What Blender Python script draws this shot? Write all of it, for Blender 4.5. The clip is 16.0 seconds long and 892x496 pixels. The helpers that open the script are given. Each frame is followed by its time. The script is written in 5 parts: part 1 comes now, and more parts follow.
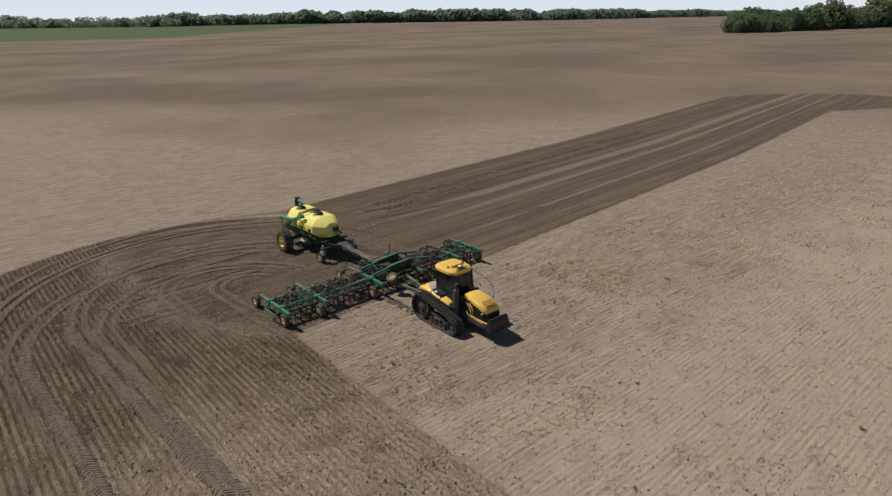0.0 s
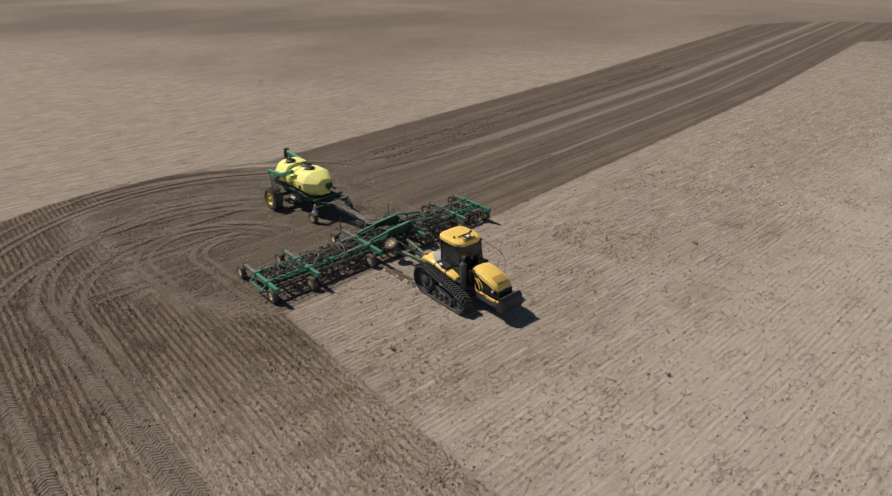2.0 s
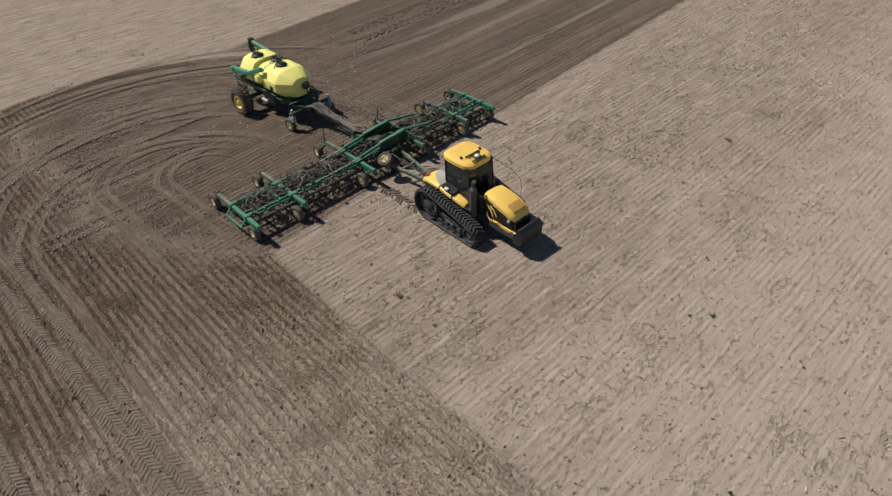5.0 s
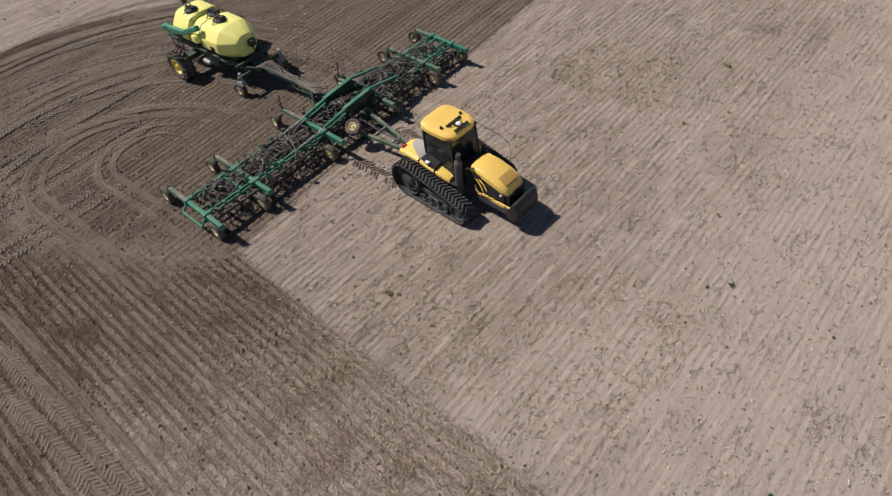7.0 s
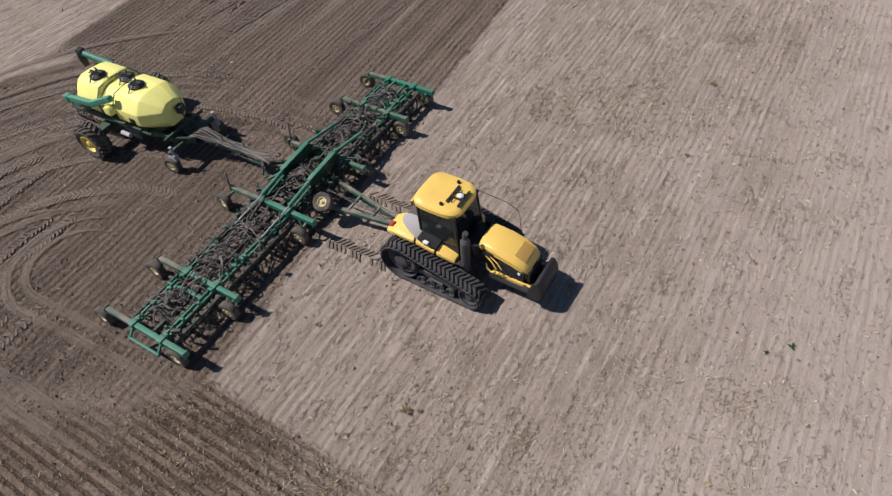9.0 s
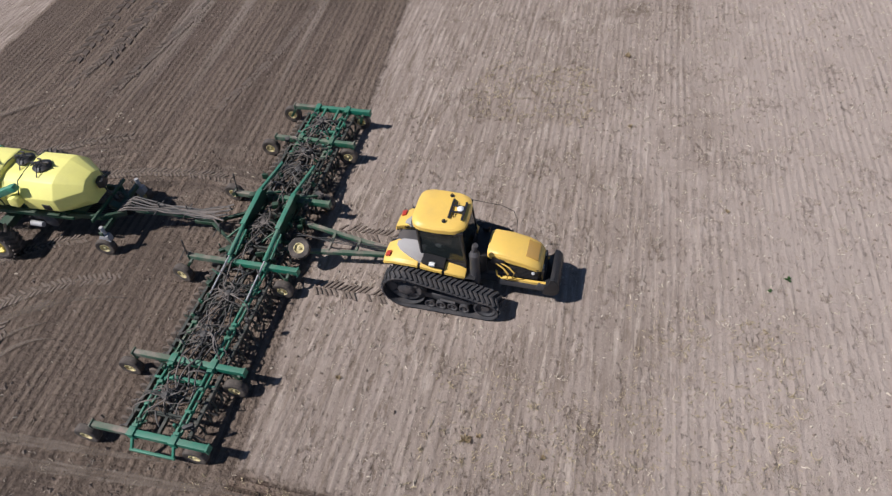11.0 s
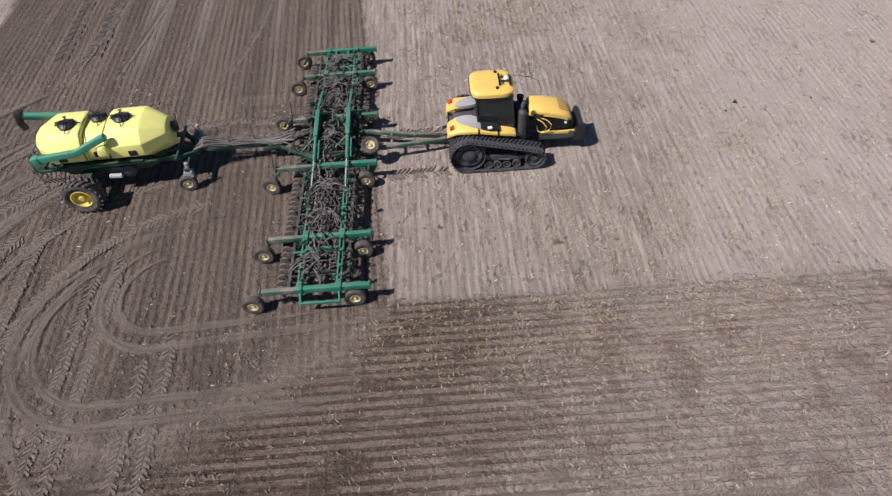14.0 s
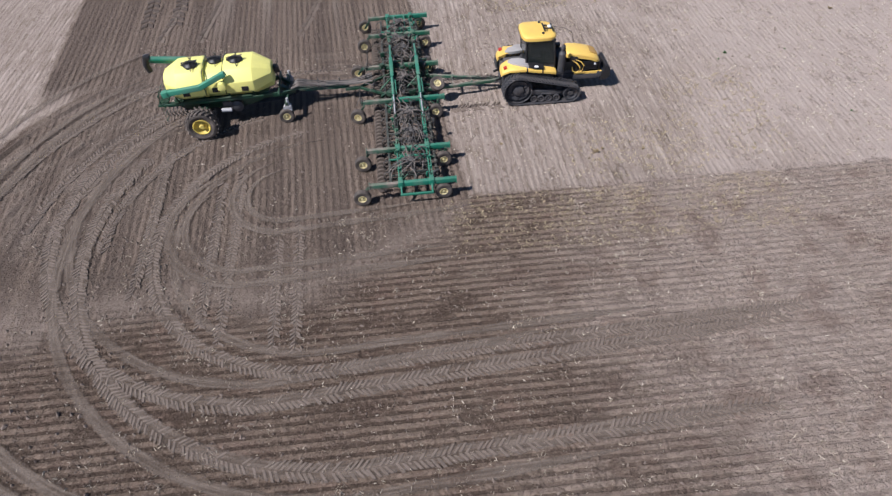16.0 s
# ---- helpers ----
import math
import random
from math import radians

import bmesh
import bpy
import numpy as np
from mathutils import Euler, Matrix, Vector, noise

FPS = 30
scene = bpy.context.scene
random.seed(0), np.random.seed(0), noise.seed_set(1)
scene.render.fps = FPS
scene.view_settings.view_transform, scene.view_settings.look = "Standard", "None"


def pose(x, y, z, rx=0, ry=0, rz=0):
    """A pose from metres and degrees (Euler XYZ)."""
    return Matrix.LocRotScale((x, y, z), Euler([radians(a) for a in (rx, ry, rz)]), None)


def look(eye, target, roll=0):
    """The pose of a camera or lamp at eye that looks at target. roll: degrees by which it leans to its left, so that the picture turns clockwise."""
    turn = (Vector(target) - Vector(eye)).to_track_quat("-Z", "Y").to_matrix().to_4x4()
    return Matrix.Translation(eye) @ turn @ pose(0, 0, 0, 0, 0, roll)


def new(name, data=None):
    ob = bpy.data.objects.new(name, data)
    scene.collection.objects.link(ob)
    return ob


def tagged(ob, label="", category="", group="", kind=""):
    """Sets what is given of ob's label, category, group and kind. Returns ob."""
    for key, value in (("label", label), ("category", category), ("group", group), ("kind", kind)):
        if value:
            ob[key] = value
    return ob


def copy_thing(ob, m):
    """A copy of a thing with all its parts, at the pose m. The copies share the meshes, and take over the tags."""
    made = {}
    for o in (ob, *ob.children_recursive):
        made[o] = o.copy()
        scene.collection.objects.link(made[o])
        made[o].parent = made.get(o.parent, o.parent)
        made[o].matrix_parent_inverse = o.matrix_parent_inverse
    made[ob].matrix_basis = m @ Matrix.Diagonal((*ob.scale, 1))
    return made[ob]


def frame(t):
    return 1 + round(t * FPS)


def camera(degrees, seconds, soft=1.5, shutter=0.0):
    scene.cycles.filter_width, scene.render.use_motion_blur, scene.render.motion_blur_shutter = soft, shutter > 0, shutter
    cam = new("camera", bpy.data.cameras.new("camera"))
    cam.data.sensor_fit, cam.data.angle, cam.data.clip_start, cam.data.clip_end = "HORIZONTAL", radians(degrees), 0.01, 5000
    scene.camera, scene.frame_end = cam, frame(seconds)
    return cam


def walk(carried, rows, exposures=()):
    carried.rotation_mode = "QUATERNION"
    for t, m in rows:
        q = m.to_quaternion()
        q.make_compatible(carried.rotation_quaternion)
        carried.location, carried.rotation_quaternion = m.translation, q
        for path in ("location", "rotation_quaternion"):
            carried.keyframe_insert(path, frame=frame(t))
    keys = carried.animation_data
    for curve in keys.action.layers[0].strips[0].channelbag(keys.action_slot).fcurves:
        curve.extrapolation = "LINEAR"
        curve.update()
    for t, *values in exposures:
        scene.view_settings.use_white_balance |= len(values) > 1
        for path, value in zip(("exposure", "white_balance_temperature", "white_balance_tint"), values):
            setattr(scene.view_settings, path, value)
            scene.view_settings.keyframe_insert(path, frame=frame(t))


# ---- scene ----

# ---------------------------------------------------------------- camera
cam = camera(71.0, 16.0, soft=1.3)
PATH = [
    (0, (34.901, -24.082, 18.553), (20.746, -11.803, 11.563), -0.54),
    (1, (32.881, -22.599, 18.770), (19.054, -10.541, 10.807), -0.58),
    (2, (30.975, -21.045, 18.890), (17.463, -9.376, 9.876), -0.66),
    (3, (29.126, -19.741, 18.990), (16.066, -8.395, 8.955), -0.72),
    (4, (27.402, -18.569, 19.117), (14.776, -7.649, 8.102), -0.90),
    (6.5, (23.320, -16.420, 19.960), (13.937, -7.167, 5.266), -5.70),
    (7, (22.277, -15.245, 19.971), (12.857, -5.937, 4.984), -6.30),
    (7.5, (20.663, -14.262, 19.926), (11.295, -5.039, 4.854), -6.08),
    (8, (19.076, -13.587, 19.723), (10.073, -4.042, 4.628), -5.71),
    (8.5, (17.680, -13.151, 19.541), (9.377, -3.048, 4.408), -5.57),
    (9, (16.433, -12.951, 19.434), (9.010, -2.262, 4.248), -5.57),
    (9.5, (15.228, -12.922, 19.384), (8.702, -1.725, 4.151), -5.49),
    (10, (14.061, -13.029, 19.381), (8.404, -1.411, 4.116), -5.30),
    (10.2, (13.609, -13.128, 19.389), (8.290, -1.353, 4.123), -5.16),
    (12.3, (8.969, -17.047, 19.168), (7.283, -4.157, 3.968), -6.37),
    (12.5, (8.497, -17.696, 19.217), (7.059, -4.761, 4.032), -6.19),
    (13, (7.319, -19.439, 19.317), (6.374, -6.392, 4.189), -5.71),
    (13.5, (6.124, -21.323, 19.403), (5.634, -8.158, 4.355), -5.13),
    (14, (4.882, -23.296, 19.540), (4.819, -10.026, 4.577), -4.49),
    (14.5, (3.582, -25.286, 19.775), (3.850, -11.930, 4.890), -3.87),
    (15, (2.244, -27.273, 20.064), (2.752, -13.838, 5.258), -3.29),
    (15.5, (0.872, -29.271, 20.366), (1.610, -15.748, 5.648), -2.78),
    (16, (-0.476, -31.264, 20.679), (0.505, -17.632, 6.078), -2.39),
]
EXPOSURE = [
    (0.0, -0.38, 7000, 6),
    (0.6, -0.21, 6750, 6),
    (4.2, -0.13, 6700, 6),
    (7.0, -0.07, 6500, 9),
    (9.0, 0.0, 6150, 12),
    (12.5, 0.06, 6000, 12),
    (14.2, 0.14, 5950, 13),
    (16.0, 0.23, 5800, 13),
]
walk(cam, [(t, look(eye, target, roll)) for t, eye, target, roll in PATH], EXPOSURE)

# ---------------------------------------------------------------- light
SUN = Vector((-0.70, -0.36, 1.0)).normalized()
world = bpy.data.worlds.new("sky")
scene.world = world
world.use_nodes = True
wn = world.node_tree
sky = wn.nodes.new("ShaderNodeTexSky")
sky.sky_type, sky.sun_disc = "NISHITA", False
sky.sun_elevation = math.asin(SUN.z)
sky.sun_rotation = math.atan2(SUN.x, SUN.y)
sky.altitude, sky.air_density, sky.dust_density = 200, 1.0, 0.3
sky.ozone_density = 3.0
wn.nodes["Background"].inputs["Strength"].default_value = 0.05
wn.links.new(sky.outputs[0], wn.nodes["Background"].inputs["Color"])
sun_data = bpy.data.lights.new("sun", "SUN")
sun_data.energy, sun_data.angle, sun_data.color = 5.0, radians(0.55), (1.0, 0.94, 0.86)
sun = new("sun", sun_data)
sun.matrix_world = look(SUN * 100, (0, 0, 0))

# ---------------------------------------------------------------- materials
class Nodes:
    """Short hand for node trees: every method returns an output socket."""

    def __init__(self, name):
        self.mat = bpy.data.materials.new(name)
        self.mat.use_nodes = True
        self.t = self.mat.node_tree
        self.bsdf = self.t.nodes["Principled BSDF"]

    def put(self, sock, v):
        if isinstance(v, bpy.types.NodeSocket):
            self.t.links.new(v, sock)
        elif v is not None:
            sock.default_value = v

    def m(self, op, a, b=None, c=None, clamp=False):
        n = self.t.nodes.new("ShaderNodeMath")
        n.operation, n.use_clamp = op, clamp
        for i, v in enumerate((a, b, c)):
            self.put(n.inputs[i], v)
        return n.outputs[0]

    def step(self, v, lo, hi):
        n = self.t.nodes.new("ShaderNodeMapRange")
        n.interpolation_type = "SMOOTHSTEP"
        for i, x in enumerate((v, lo, hi, 0.0, 1.0)):
            self.put(n.inputs[i], x)
        return n.outputs[0]

    def noise(self, vec, scale, detail=3.0, rough=0.55, stretch=None, out=0):
        if stretch:
            mp = self.t.nodes.new("ShaderNodeMapping")
            self.put(mp.inputs[0], vec)
            mp.inputs["Scale"].default_value = stretch
            vec = mp.outputs[0]
        n = self.t.nodes.new("ShaderNodeTexNoise")
        self.put(n.inputs["Vector"], vec)
        n.inputs["Scale"].default_value, n.inputs["Detail"].default_value, n.inputs["Roughness"].default_value = scale, detail, rough
        return n.outputs[out]

    def mix(self, f, a, b):
        n = self.t.nodes.new("ShaderNodeMix")
        n.data_type = "RGBA"
        self.put(n.inputs[0], f)
        self.put(n.inputs[6], a if isinstance(a, bpy.types.NodeSocket) else (*a, 1))
        self.put(n.inputs[7], b if isinstance(b, bpy.types.NodeSocket) else (*b, 1))
        return n.outputs[2]

    def coords(self):
        n = self.t.nodes.new("ShaderNodeTexCoord")
        return n.outputs["Object"]

    def split(self, vec):
        n = self.t.nodes.new("ShaderNodeSeparateXYZ")
        self.put(n.inputs[0], vec)
        return n.outputs

    def vec(self, x, y, z):
        n = self.t.nodes.new("ShaderNodeCombineXYZ")
        for i, v in enumerate((x, y, z)):
            self.put(n.inputs[i], v)
        return n.outputs[0]

    def island(self):
        return self.t.nodes.new("ShaderNodeNewGeometry").outputs["Random Per Island"]

    def bump(self, h, strength=0.5, dist=0.02):
        n = self.t.nodes.new("ShaderNodeBump")
        n.inputs["Strength"].default_value, n.inputs["Distance"].default_value = strength, dist
        self.put(n.inputs["Height"], h)
        self.put(self.bsdf.inputs["Normal"], n.outputs[0])

    def done(self, color, rough=0.6, metal=0.0, spec=0.5):
        self.put(self.bsdf.inputs["Base Color"], color if isinstance(color, bpy.types.NodeSocket) else (*color, 1))
        self.put(self.bsdf.inputs["Roughness"], rough)
        self.put(self.bsdf.inputs["Metallic"], metal)
        self.put(self.bsdf.inputs["Specular IOR Level"], spec)
        return self.mat


SOIL_DUST = (0.27, 0.215, 0.18)


def painted(name, color, rough=0.35, dust=0.35, grain=9.0):
    """Machine paint with a film of field dust in patches and on what faces up."""
    k = Nodes(name)
    p = k.coords()
    up = k.split(k.t.nodes.new("ShaderNodeNewGeometry").outputs["Normal"])[2]
    n = k.step(k.noise(p, 1.7, 4), 0.42, 0.72)
    f = k.noise(p, grain, 4)
    d = k.m("MULTIPLY", k.m("ADD", k.m("MULTIPLY", n, 0.6), k.m("MULTIPLY", k.m("MAXIMUM", up, 0.0), 0.35)), dust)
    c = k.mix(k.m("MULTIPLY", f, 0.25), color, tuple(v * 0.72 for v in color))
    c = k.mix(d, c, SOIL_DUST)
    k.bump(f, 0.12, 0.006)
    return k.done(c, k.m("ADD", rough, k.m("MULTIPLY", d, 0.8)))


def dull(name, color, rough=0.85, spread=0.5, grain=14.0, dust=0.3, bump=0.3):
    k = Nodes(name)
    p = k.coords()
    n = k.noise(p, grain, 5, 0.65)
    b = k.step(k.noise(p, 2.3, 3), 0.4, 0.7)
    c = k.mix(n, tuple(v * (1 - spread * 0.6) for v in color), tuple(min(1, v * (1 + spread)) for v in color))
    c = k.mix(k.m("MULTIPLY", b, dust), c, SOIL_DUST)
    k.bump(n, bump, 0.01)
    return k.done(c, rough)


GREEN = painted("green_paint", (0.016, 0.185, 0.115), 0.42, 0.36)
# GREEN lightened for dust and for the light on an upward face
GREEN_LIT = painted("upward_lit_green_paint", (0.05, 0.27, 0.17), 0.45, 0.4)
GREEN_DIRTY = painted("dusty_green_paint", (0.014, 0.13, 0.07), 0.5, 0.75)
DUSTED = painted("dust_caked_green_paint", (0.03, 0.11, 0.065), 0.7, 1.1)
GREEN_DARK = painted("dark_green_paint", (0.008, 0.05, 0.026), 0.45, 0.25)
YELLOW = painted("amber_yellow_paint", (0.87, 0.565, 0.115), 0.38, 0.16)
YELLOW_DARKER = painted("darker_yellow_panel", (0.50, 0.28, 0.05), 0.5, 0.25)
LEMON = painted("lemon_yellow_plastic", (0.92, 0.85, 0.25), 0.45, 0.10)
RIM_YELLOW = painted("dusty_yellow_rim", (0.72, 0.55, 0.10), 0.5, 0.25)
RIM_PALE = painted("dust_covered_cream_rim", (0.70, 0.60, 0.30), 0.55, 0.45)
BLACK = dull("black_plastic", (0.012, 0.012, 0.014), 0.5, 0.4, 9, 0.06, 0.1)
RUBBER = dull("black_rubber_belt", (0.034, 0.034, 0.038), 0.75, 0.5, 16, 0.16)
TYRE = dull("dusty_tyre_rubber", (0.055, 0.045, 0.038), 0.85, 0.5, 18, 0.5)
IRON_DUSTY = dull("dusty_dark_iron", (0.034, 0.040, 0.034), 0.75, 0.6, 12, 0.30)
STEEL = dull("dark_soil_polished_steel", (0.05, 0.047, 0.045), 0.55, 0.5, 20, 0.35)
HOSE = dull("grey_seed_hose", (0.050, 0.047, 0.045), 0.6, 0.4, 18, 0.4, 0.15)
CAKED = dull("soil_caked_iron", (0.105, 0.082, 0.066), 0.9, 0.5, 14, 0.4, 0.4)
HOSE_DUSTY = dull("dusty_seed_hose", (0.135, 0.118, 0.105), 0.7, 0.4, 18, 0.5, 0.15)
GREY = painted("light_grey_plastic", (0.42, 0.42, 0.43), 0.5, 0.35)
GREY_PALE = painted("pale_grey_deck_panel", (0.41, 0.395, 0.39), 0.6, 0.4)
GREY_DARK = painted("charcoal_casting", (0.055, 0.055, 0.06), 0.5, 0.25)
RED = painted("red_lamp_plastic", (0.45, 0.03, 0.015), 0.3, 0.15)
WHITE = painted("white_receiver_dome", (0.78, 0.78, 0.76), 0.35, 0.1)

kg = Nodes("tinted_cab_glass")
kg.bsdf.inputs["Transmission Weight"].default_value = 0.85
kg.bsdf.inputs["IOR"].default_value = 1.45
GLASS = kg.done((0.10, 0.13, 0.13), 0.04)


def soil():
    """Bare stubble field with tilled ground: headland, strip, fresh pass and turning circle."""
    k = Nodes("field_soil")
    p = k.coords()
    x, y, _ = k.split(p)
    add, sub, mul, mx, mn = (lambda a, b: k.m("ADD", a, b)), (lambda a, b: k.m("SUBTRACT", a, b)), (lambda a, b: k.m("MULTIPLY", a, b)), (lambda a, b: k.m("MAXIMUM", a, b)), (lambda a, b: k.m("MINIMUM", a, b))
    wob = add(mul(sub(k.noise(p, 0.9, 4), 0.5), 0.7), mul(sub(k.noise(p, 5.0, 3), 0.5), 0.5))
    xw, yw = add(x, wob), add(y, wob)
    inv = lambda v: sub(1.0, v)
    patch = k.noise(p, 0.16, 4, 0.6)
    # border between stubble and the tilled strip, leaning slightly
    border = sub(sub(2.4, mul(add(y, 8.6), 0.076)), mul(mx(sub(y, 62.0), 0.0), 0.05))
    u = sub(xw, border)
    behind = k.step(u, 0.2, -0.2)
    # turning circle left by the machines
    dx, dy = sub(x, -5.0), sub(y, -9.6)
    r = k.m("SQRT", add(mul(dx, dx), mul(dy, dy)))
    turn = mul(k.step(add(r, wob), 20.0, 19.4), behind)
    turn = mul(turn, k.step(add(yw, mul(sub(patch, 0.5), 16.0)), -13.0, -8.4))
    # headland along the field's end
    head = mul(k.step(yw, -8.35, -8.85), mul(mx(k.step(add(r, wob), 20.2, 19.6), k.step(x, -8.0, -5.0)), k.step(y, -120.0, -90.0)))
    # strip running away, bending off at its far end
    side = sub(-22.0, add(add(mul(k.m("MINIMUM", sub(y, 1.0), 18.0), 0.09), mul(mx(sub(y, 19.0), 0.0), 0.075)), mul(mx(sub(y, 55.0), 0.0), 0.05)))
    top = mn(add(128.0, mul(add(x, 33.5), 2.5)), add(150.5, mul(add(x, 10.0), 0.2)))
    top = mn(top, mn(add(136.0, mul(add(x, 30.3), 1.15)), add(141.6, mul(add(x, 26.0), 0.72))))
    bottom = mn(add(116.8, mul(add(x, 9.0), 2.0)), add(128.2, mul(add(x, 3.3), 0.3)))
    carve = mul(inv(behind), k.step(sub(bottom, yw), -0.8, 0.8))
    foot = mx(add(-9.0, mul(sub(x, 2.4), 0.75)), -13.6)
    strip = mul(mul(k.step(sub(xw, side), -0.3, 0.3), k.step(sub(top, yw), -0.8, 0.8)), mul(inv(carve), k.step(add(sub(yw, foot), mul(sub(patch, 0.5), 5.0)), -2.2, 2.2)))
    strip = mul(strip, mx(k.step(r, 19.4, 18.6), k.step(y, 2.0, 5.0)))
    head = mul(head, inv(strip))
    # row patterns
    jig = mul(sub(k.noise(p, 1.3, 3), 0.5), 1.6)
    slow = mul(sub(k.noise(p, 0.25, 2), 0.5), 5.0)
    wave = lambda v, period, j=0.35: add(0.5, mul(0.5, k.m("SINE", add(add(mul(v, 6.2832 / period), mul(jig, j * 4)), mul(slow, j)))))
    patch0 = k.noise(p, 0.35, 3, 0.6)
    lines = lambda stretch: k.step(k.noise(p, 1.0, 3, 0.6, stretch), 0.36, 0.64)
    rows_pale = add(mul(lines((3.4, 0.12, 1.0)), 0.50), mul(mul(wave(x, 0.31, 0.22), k.step(patch0, 0.30, 0.62)), 0.55))
    crumb = k.step(k.noise(p, 4.6, 5, 0.72), 0.46, 0.60)
    drill_row = k.step(wave(y, 0.36, 0.17), 0.14, 0.58)
    rows_head = add(add(mul(lines((0.5, 3.0, 1.0)), 0.14), mul(mul(drill_row, k.step(k.noise(p, 0.8, 5, 0.65, (0.6, 1.0, 1.0)), 0.30, 0.56)), 0.62)), add(mul(k.noise(p, 1.0, 3, 0.6, (0.08, 0.7, 1.0)), 0.16), mul(crumb, 0.20)))
    lane = sub(x, border)
    lanes = k.step(k.noise(k.vec(mul(lane, 0.85), mul(y, 0.012), 0.0), 1.0, 4, 0.62), 0.38, 0.62)
    rows_strip = add(mul(lanes, 0.40), add(mul(k.step(wave(lane, 0.36, 0.13), 0.2, 0.6), sub(mul(k.step(y, -13.5, -7.5), 0.36), mul(k.step(y, 2.0, 26.0), 0.26))), mul(lines((2.2, 0.05, 1.0)), 0.28)))
    rings = k.step(k.noise(k.vec(mul(r, 1.0), mul(k.m("ABSOLUTE", k.m("ARCTAN2", dy, dx)), 1.2), 0.0), 1.25, 5, 0.62), 0.38, 0.60)
    rows_turn = add(mul(wave(r, 1.5, 0.16), 0.34), add(0.14, mul(rings, 0.52)))
    near_turn = mul(mul(turn, k.step(r, 7.0, 13.0)), mul(k.step(y, 9.0, 2.0), sub(1.0, mul(strip, k.step(patch0, 0.42, 0.56)))))
    rows = rows_pale
    for f, w in ((rows_head, head), (rows_strip, strip), (rows_turn, near_turn)):
        rows = add(mul(rows, inv(w)), mul(f, w))
    worked = mx(turn, mx(head, strip))
    grain = k.noise(p, 9.0, 6, 0.7)
    fine = k.noise(p, 38.0, 4, 0.7)
    broad = k.noise(p, 0.014, 4, 0.55)
    blotch = k.step(k.noise(p, 1.5, 5, 0.7), 0.48, 0.72)
    streak = k.step(k.noise(p, 1.0, 5, 0.65, (0.35, 2.4, 1.0)), 0.5, 0.72)
    # stubble
    # stubble blended to a paler tone towards +x
    dry = mul(k.step(add(x, mul(sub(patch, 0.5), 26.0)), 10.0, 24.0), 0.5)
    pale = k.mix(patch, (0.325, 0.262, 0.222), (0.395, 0.325, 0.280))
    pale = k.mix(mul(k.step(grain, 0.50, 0.76), 0.6), pale, (0.20, 0.15, 0.115))
    pale = k.mix(mul(inv(rows), sub(0.56, mul(dry, 0.62))), pale, (0.16, 0.12, 0.092))
    dash = k.step(k.noise(p, 1.0, 4, 0.62, (3.6, 0.45, 1.0)), 0.53, 0.63)
    pale = k.mix(mul(dash, sub(0.62, mul(dry, 0.8))), pale, (0.175, 0.134, 0.103))
    ridge = k.step(k.noise(p, 1.0, 4, 0.62, (3.8, 0.38, 2.0)), 0.55, 0.66)
    pale = k.mix(mul(ridge, 0.55), pale, (0.46, 0.385, 0.325))
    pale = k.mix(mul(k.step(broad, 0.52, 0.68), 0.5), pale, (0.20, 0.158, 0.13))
    speck = k.step(k.noise(p, 3.4, 7, 0.8, (1.6, 0.8, 1.0)), 0.575, 0.66)
    pale = k.mix(mul(speck, 0.7), pale, (0.12, 0.088, 0.064))
    tuft = k.step(k.noise(p, 1.0, 6, 0.74, (2.2, 0.55, 1.0)), 0.54, 0.64)
    pale = k.mix(mul(tuft, 0.45), pale, (0.15, 0.112, 0.085))
    fleck = k.step(k.noise(p, 6.0, 5, 0.85), 0.59, 0.66)
    pale = k.mix(mul(fleck, 0.7), pale, (0.50, 0.42, 0.34))
    cluster = k.step(k.noise(p, 0.7, 4, 0.65, (1.2, 0.7, 1.0)), 0.50, 0.64)
    chip = mul(k.step(k.noise(p, 3.3, 4, 0.70, (1.4, 0.75, 1.0)), 0.50, 0.60), cluster)
    pale = k.mix(mul(chip, 0.60), pale, (0.165, 0.122, 0.092))
    glint = mul(k.step(k.noise(p, 7.5, 4, 0.75, (1.0, 1.4, 1.0)), 0.58, 0.66), add(0.25, cluster))
    pale = k.mix(dry, pale, (0.43, 0.354, 0.310))
    pale = k.mix(mul(glint, 0.55), pale, (0.52, 0.44, 0.36))
    pale = k.mix(mul(chip, 0.30), pale, (0.165, 0.122, 0.092))
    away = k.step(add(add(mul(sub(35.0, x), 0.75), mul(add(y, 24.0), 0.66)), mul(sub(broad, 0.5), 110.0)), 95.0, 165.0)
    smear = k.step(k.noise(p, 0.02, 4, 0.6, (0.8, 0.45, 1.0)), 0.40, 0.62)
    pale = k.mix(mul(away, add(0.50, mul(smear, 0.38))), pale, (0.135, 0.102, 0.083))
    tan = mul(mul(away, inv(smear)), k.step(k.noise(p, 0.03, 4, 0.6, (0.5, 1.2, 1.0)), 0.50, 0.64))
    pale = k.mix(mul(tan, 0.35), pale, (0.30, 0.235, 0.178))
    # tilled
    dark = k.mix(k.step(patch, 0.35, 0.65), (0.190, 0.137, 0.101), (0.246, 0.183, 0.138))
    # tilled soil blended to a paler tone towards +x
    dusty = mul(k.step(add(x, mul(sub(patch, 0.5), 14.0)), 0.0, 14.5), k.step(x, 70.0, 45.0))
    dark = k.mix(mul(dusty, 0.88), dark, (0.44, 0.352, 0.294))
    damp = mul(k.step(add(x, mul(sub(patch, 0.5), 12.0)), 2.0, -7.0), 0.5)
    dark = k.mix(damp, dark, (0.125, 0.089, 0.066))
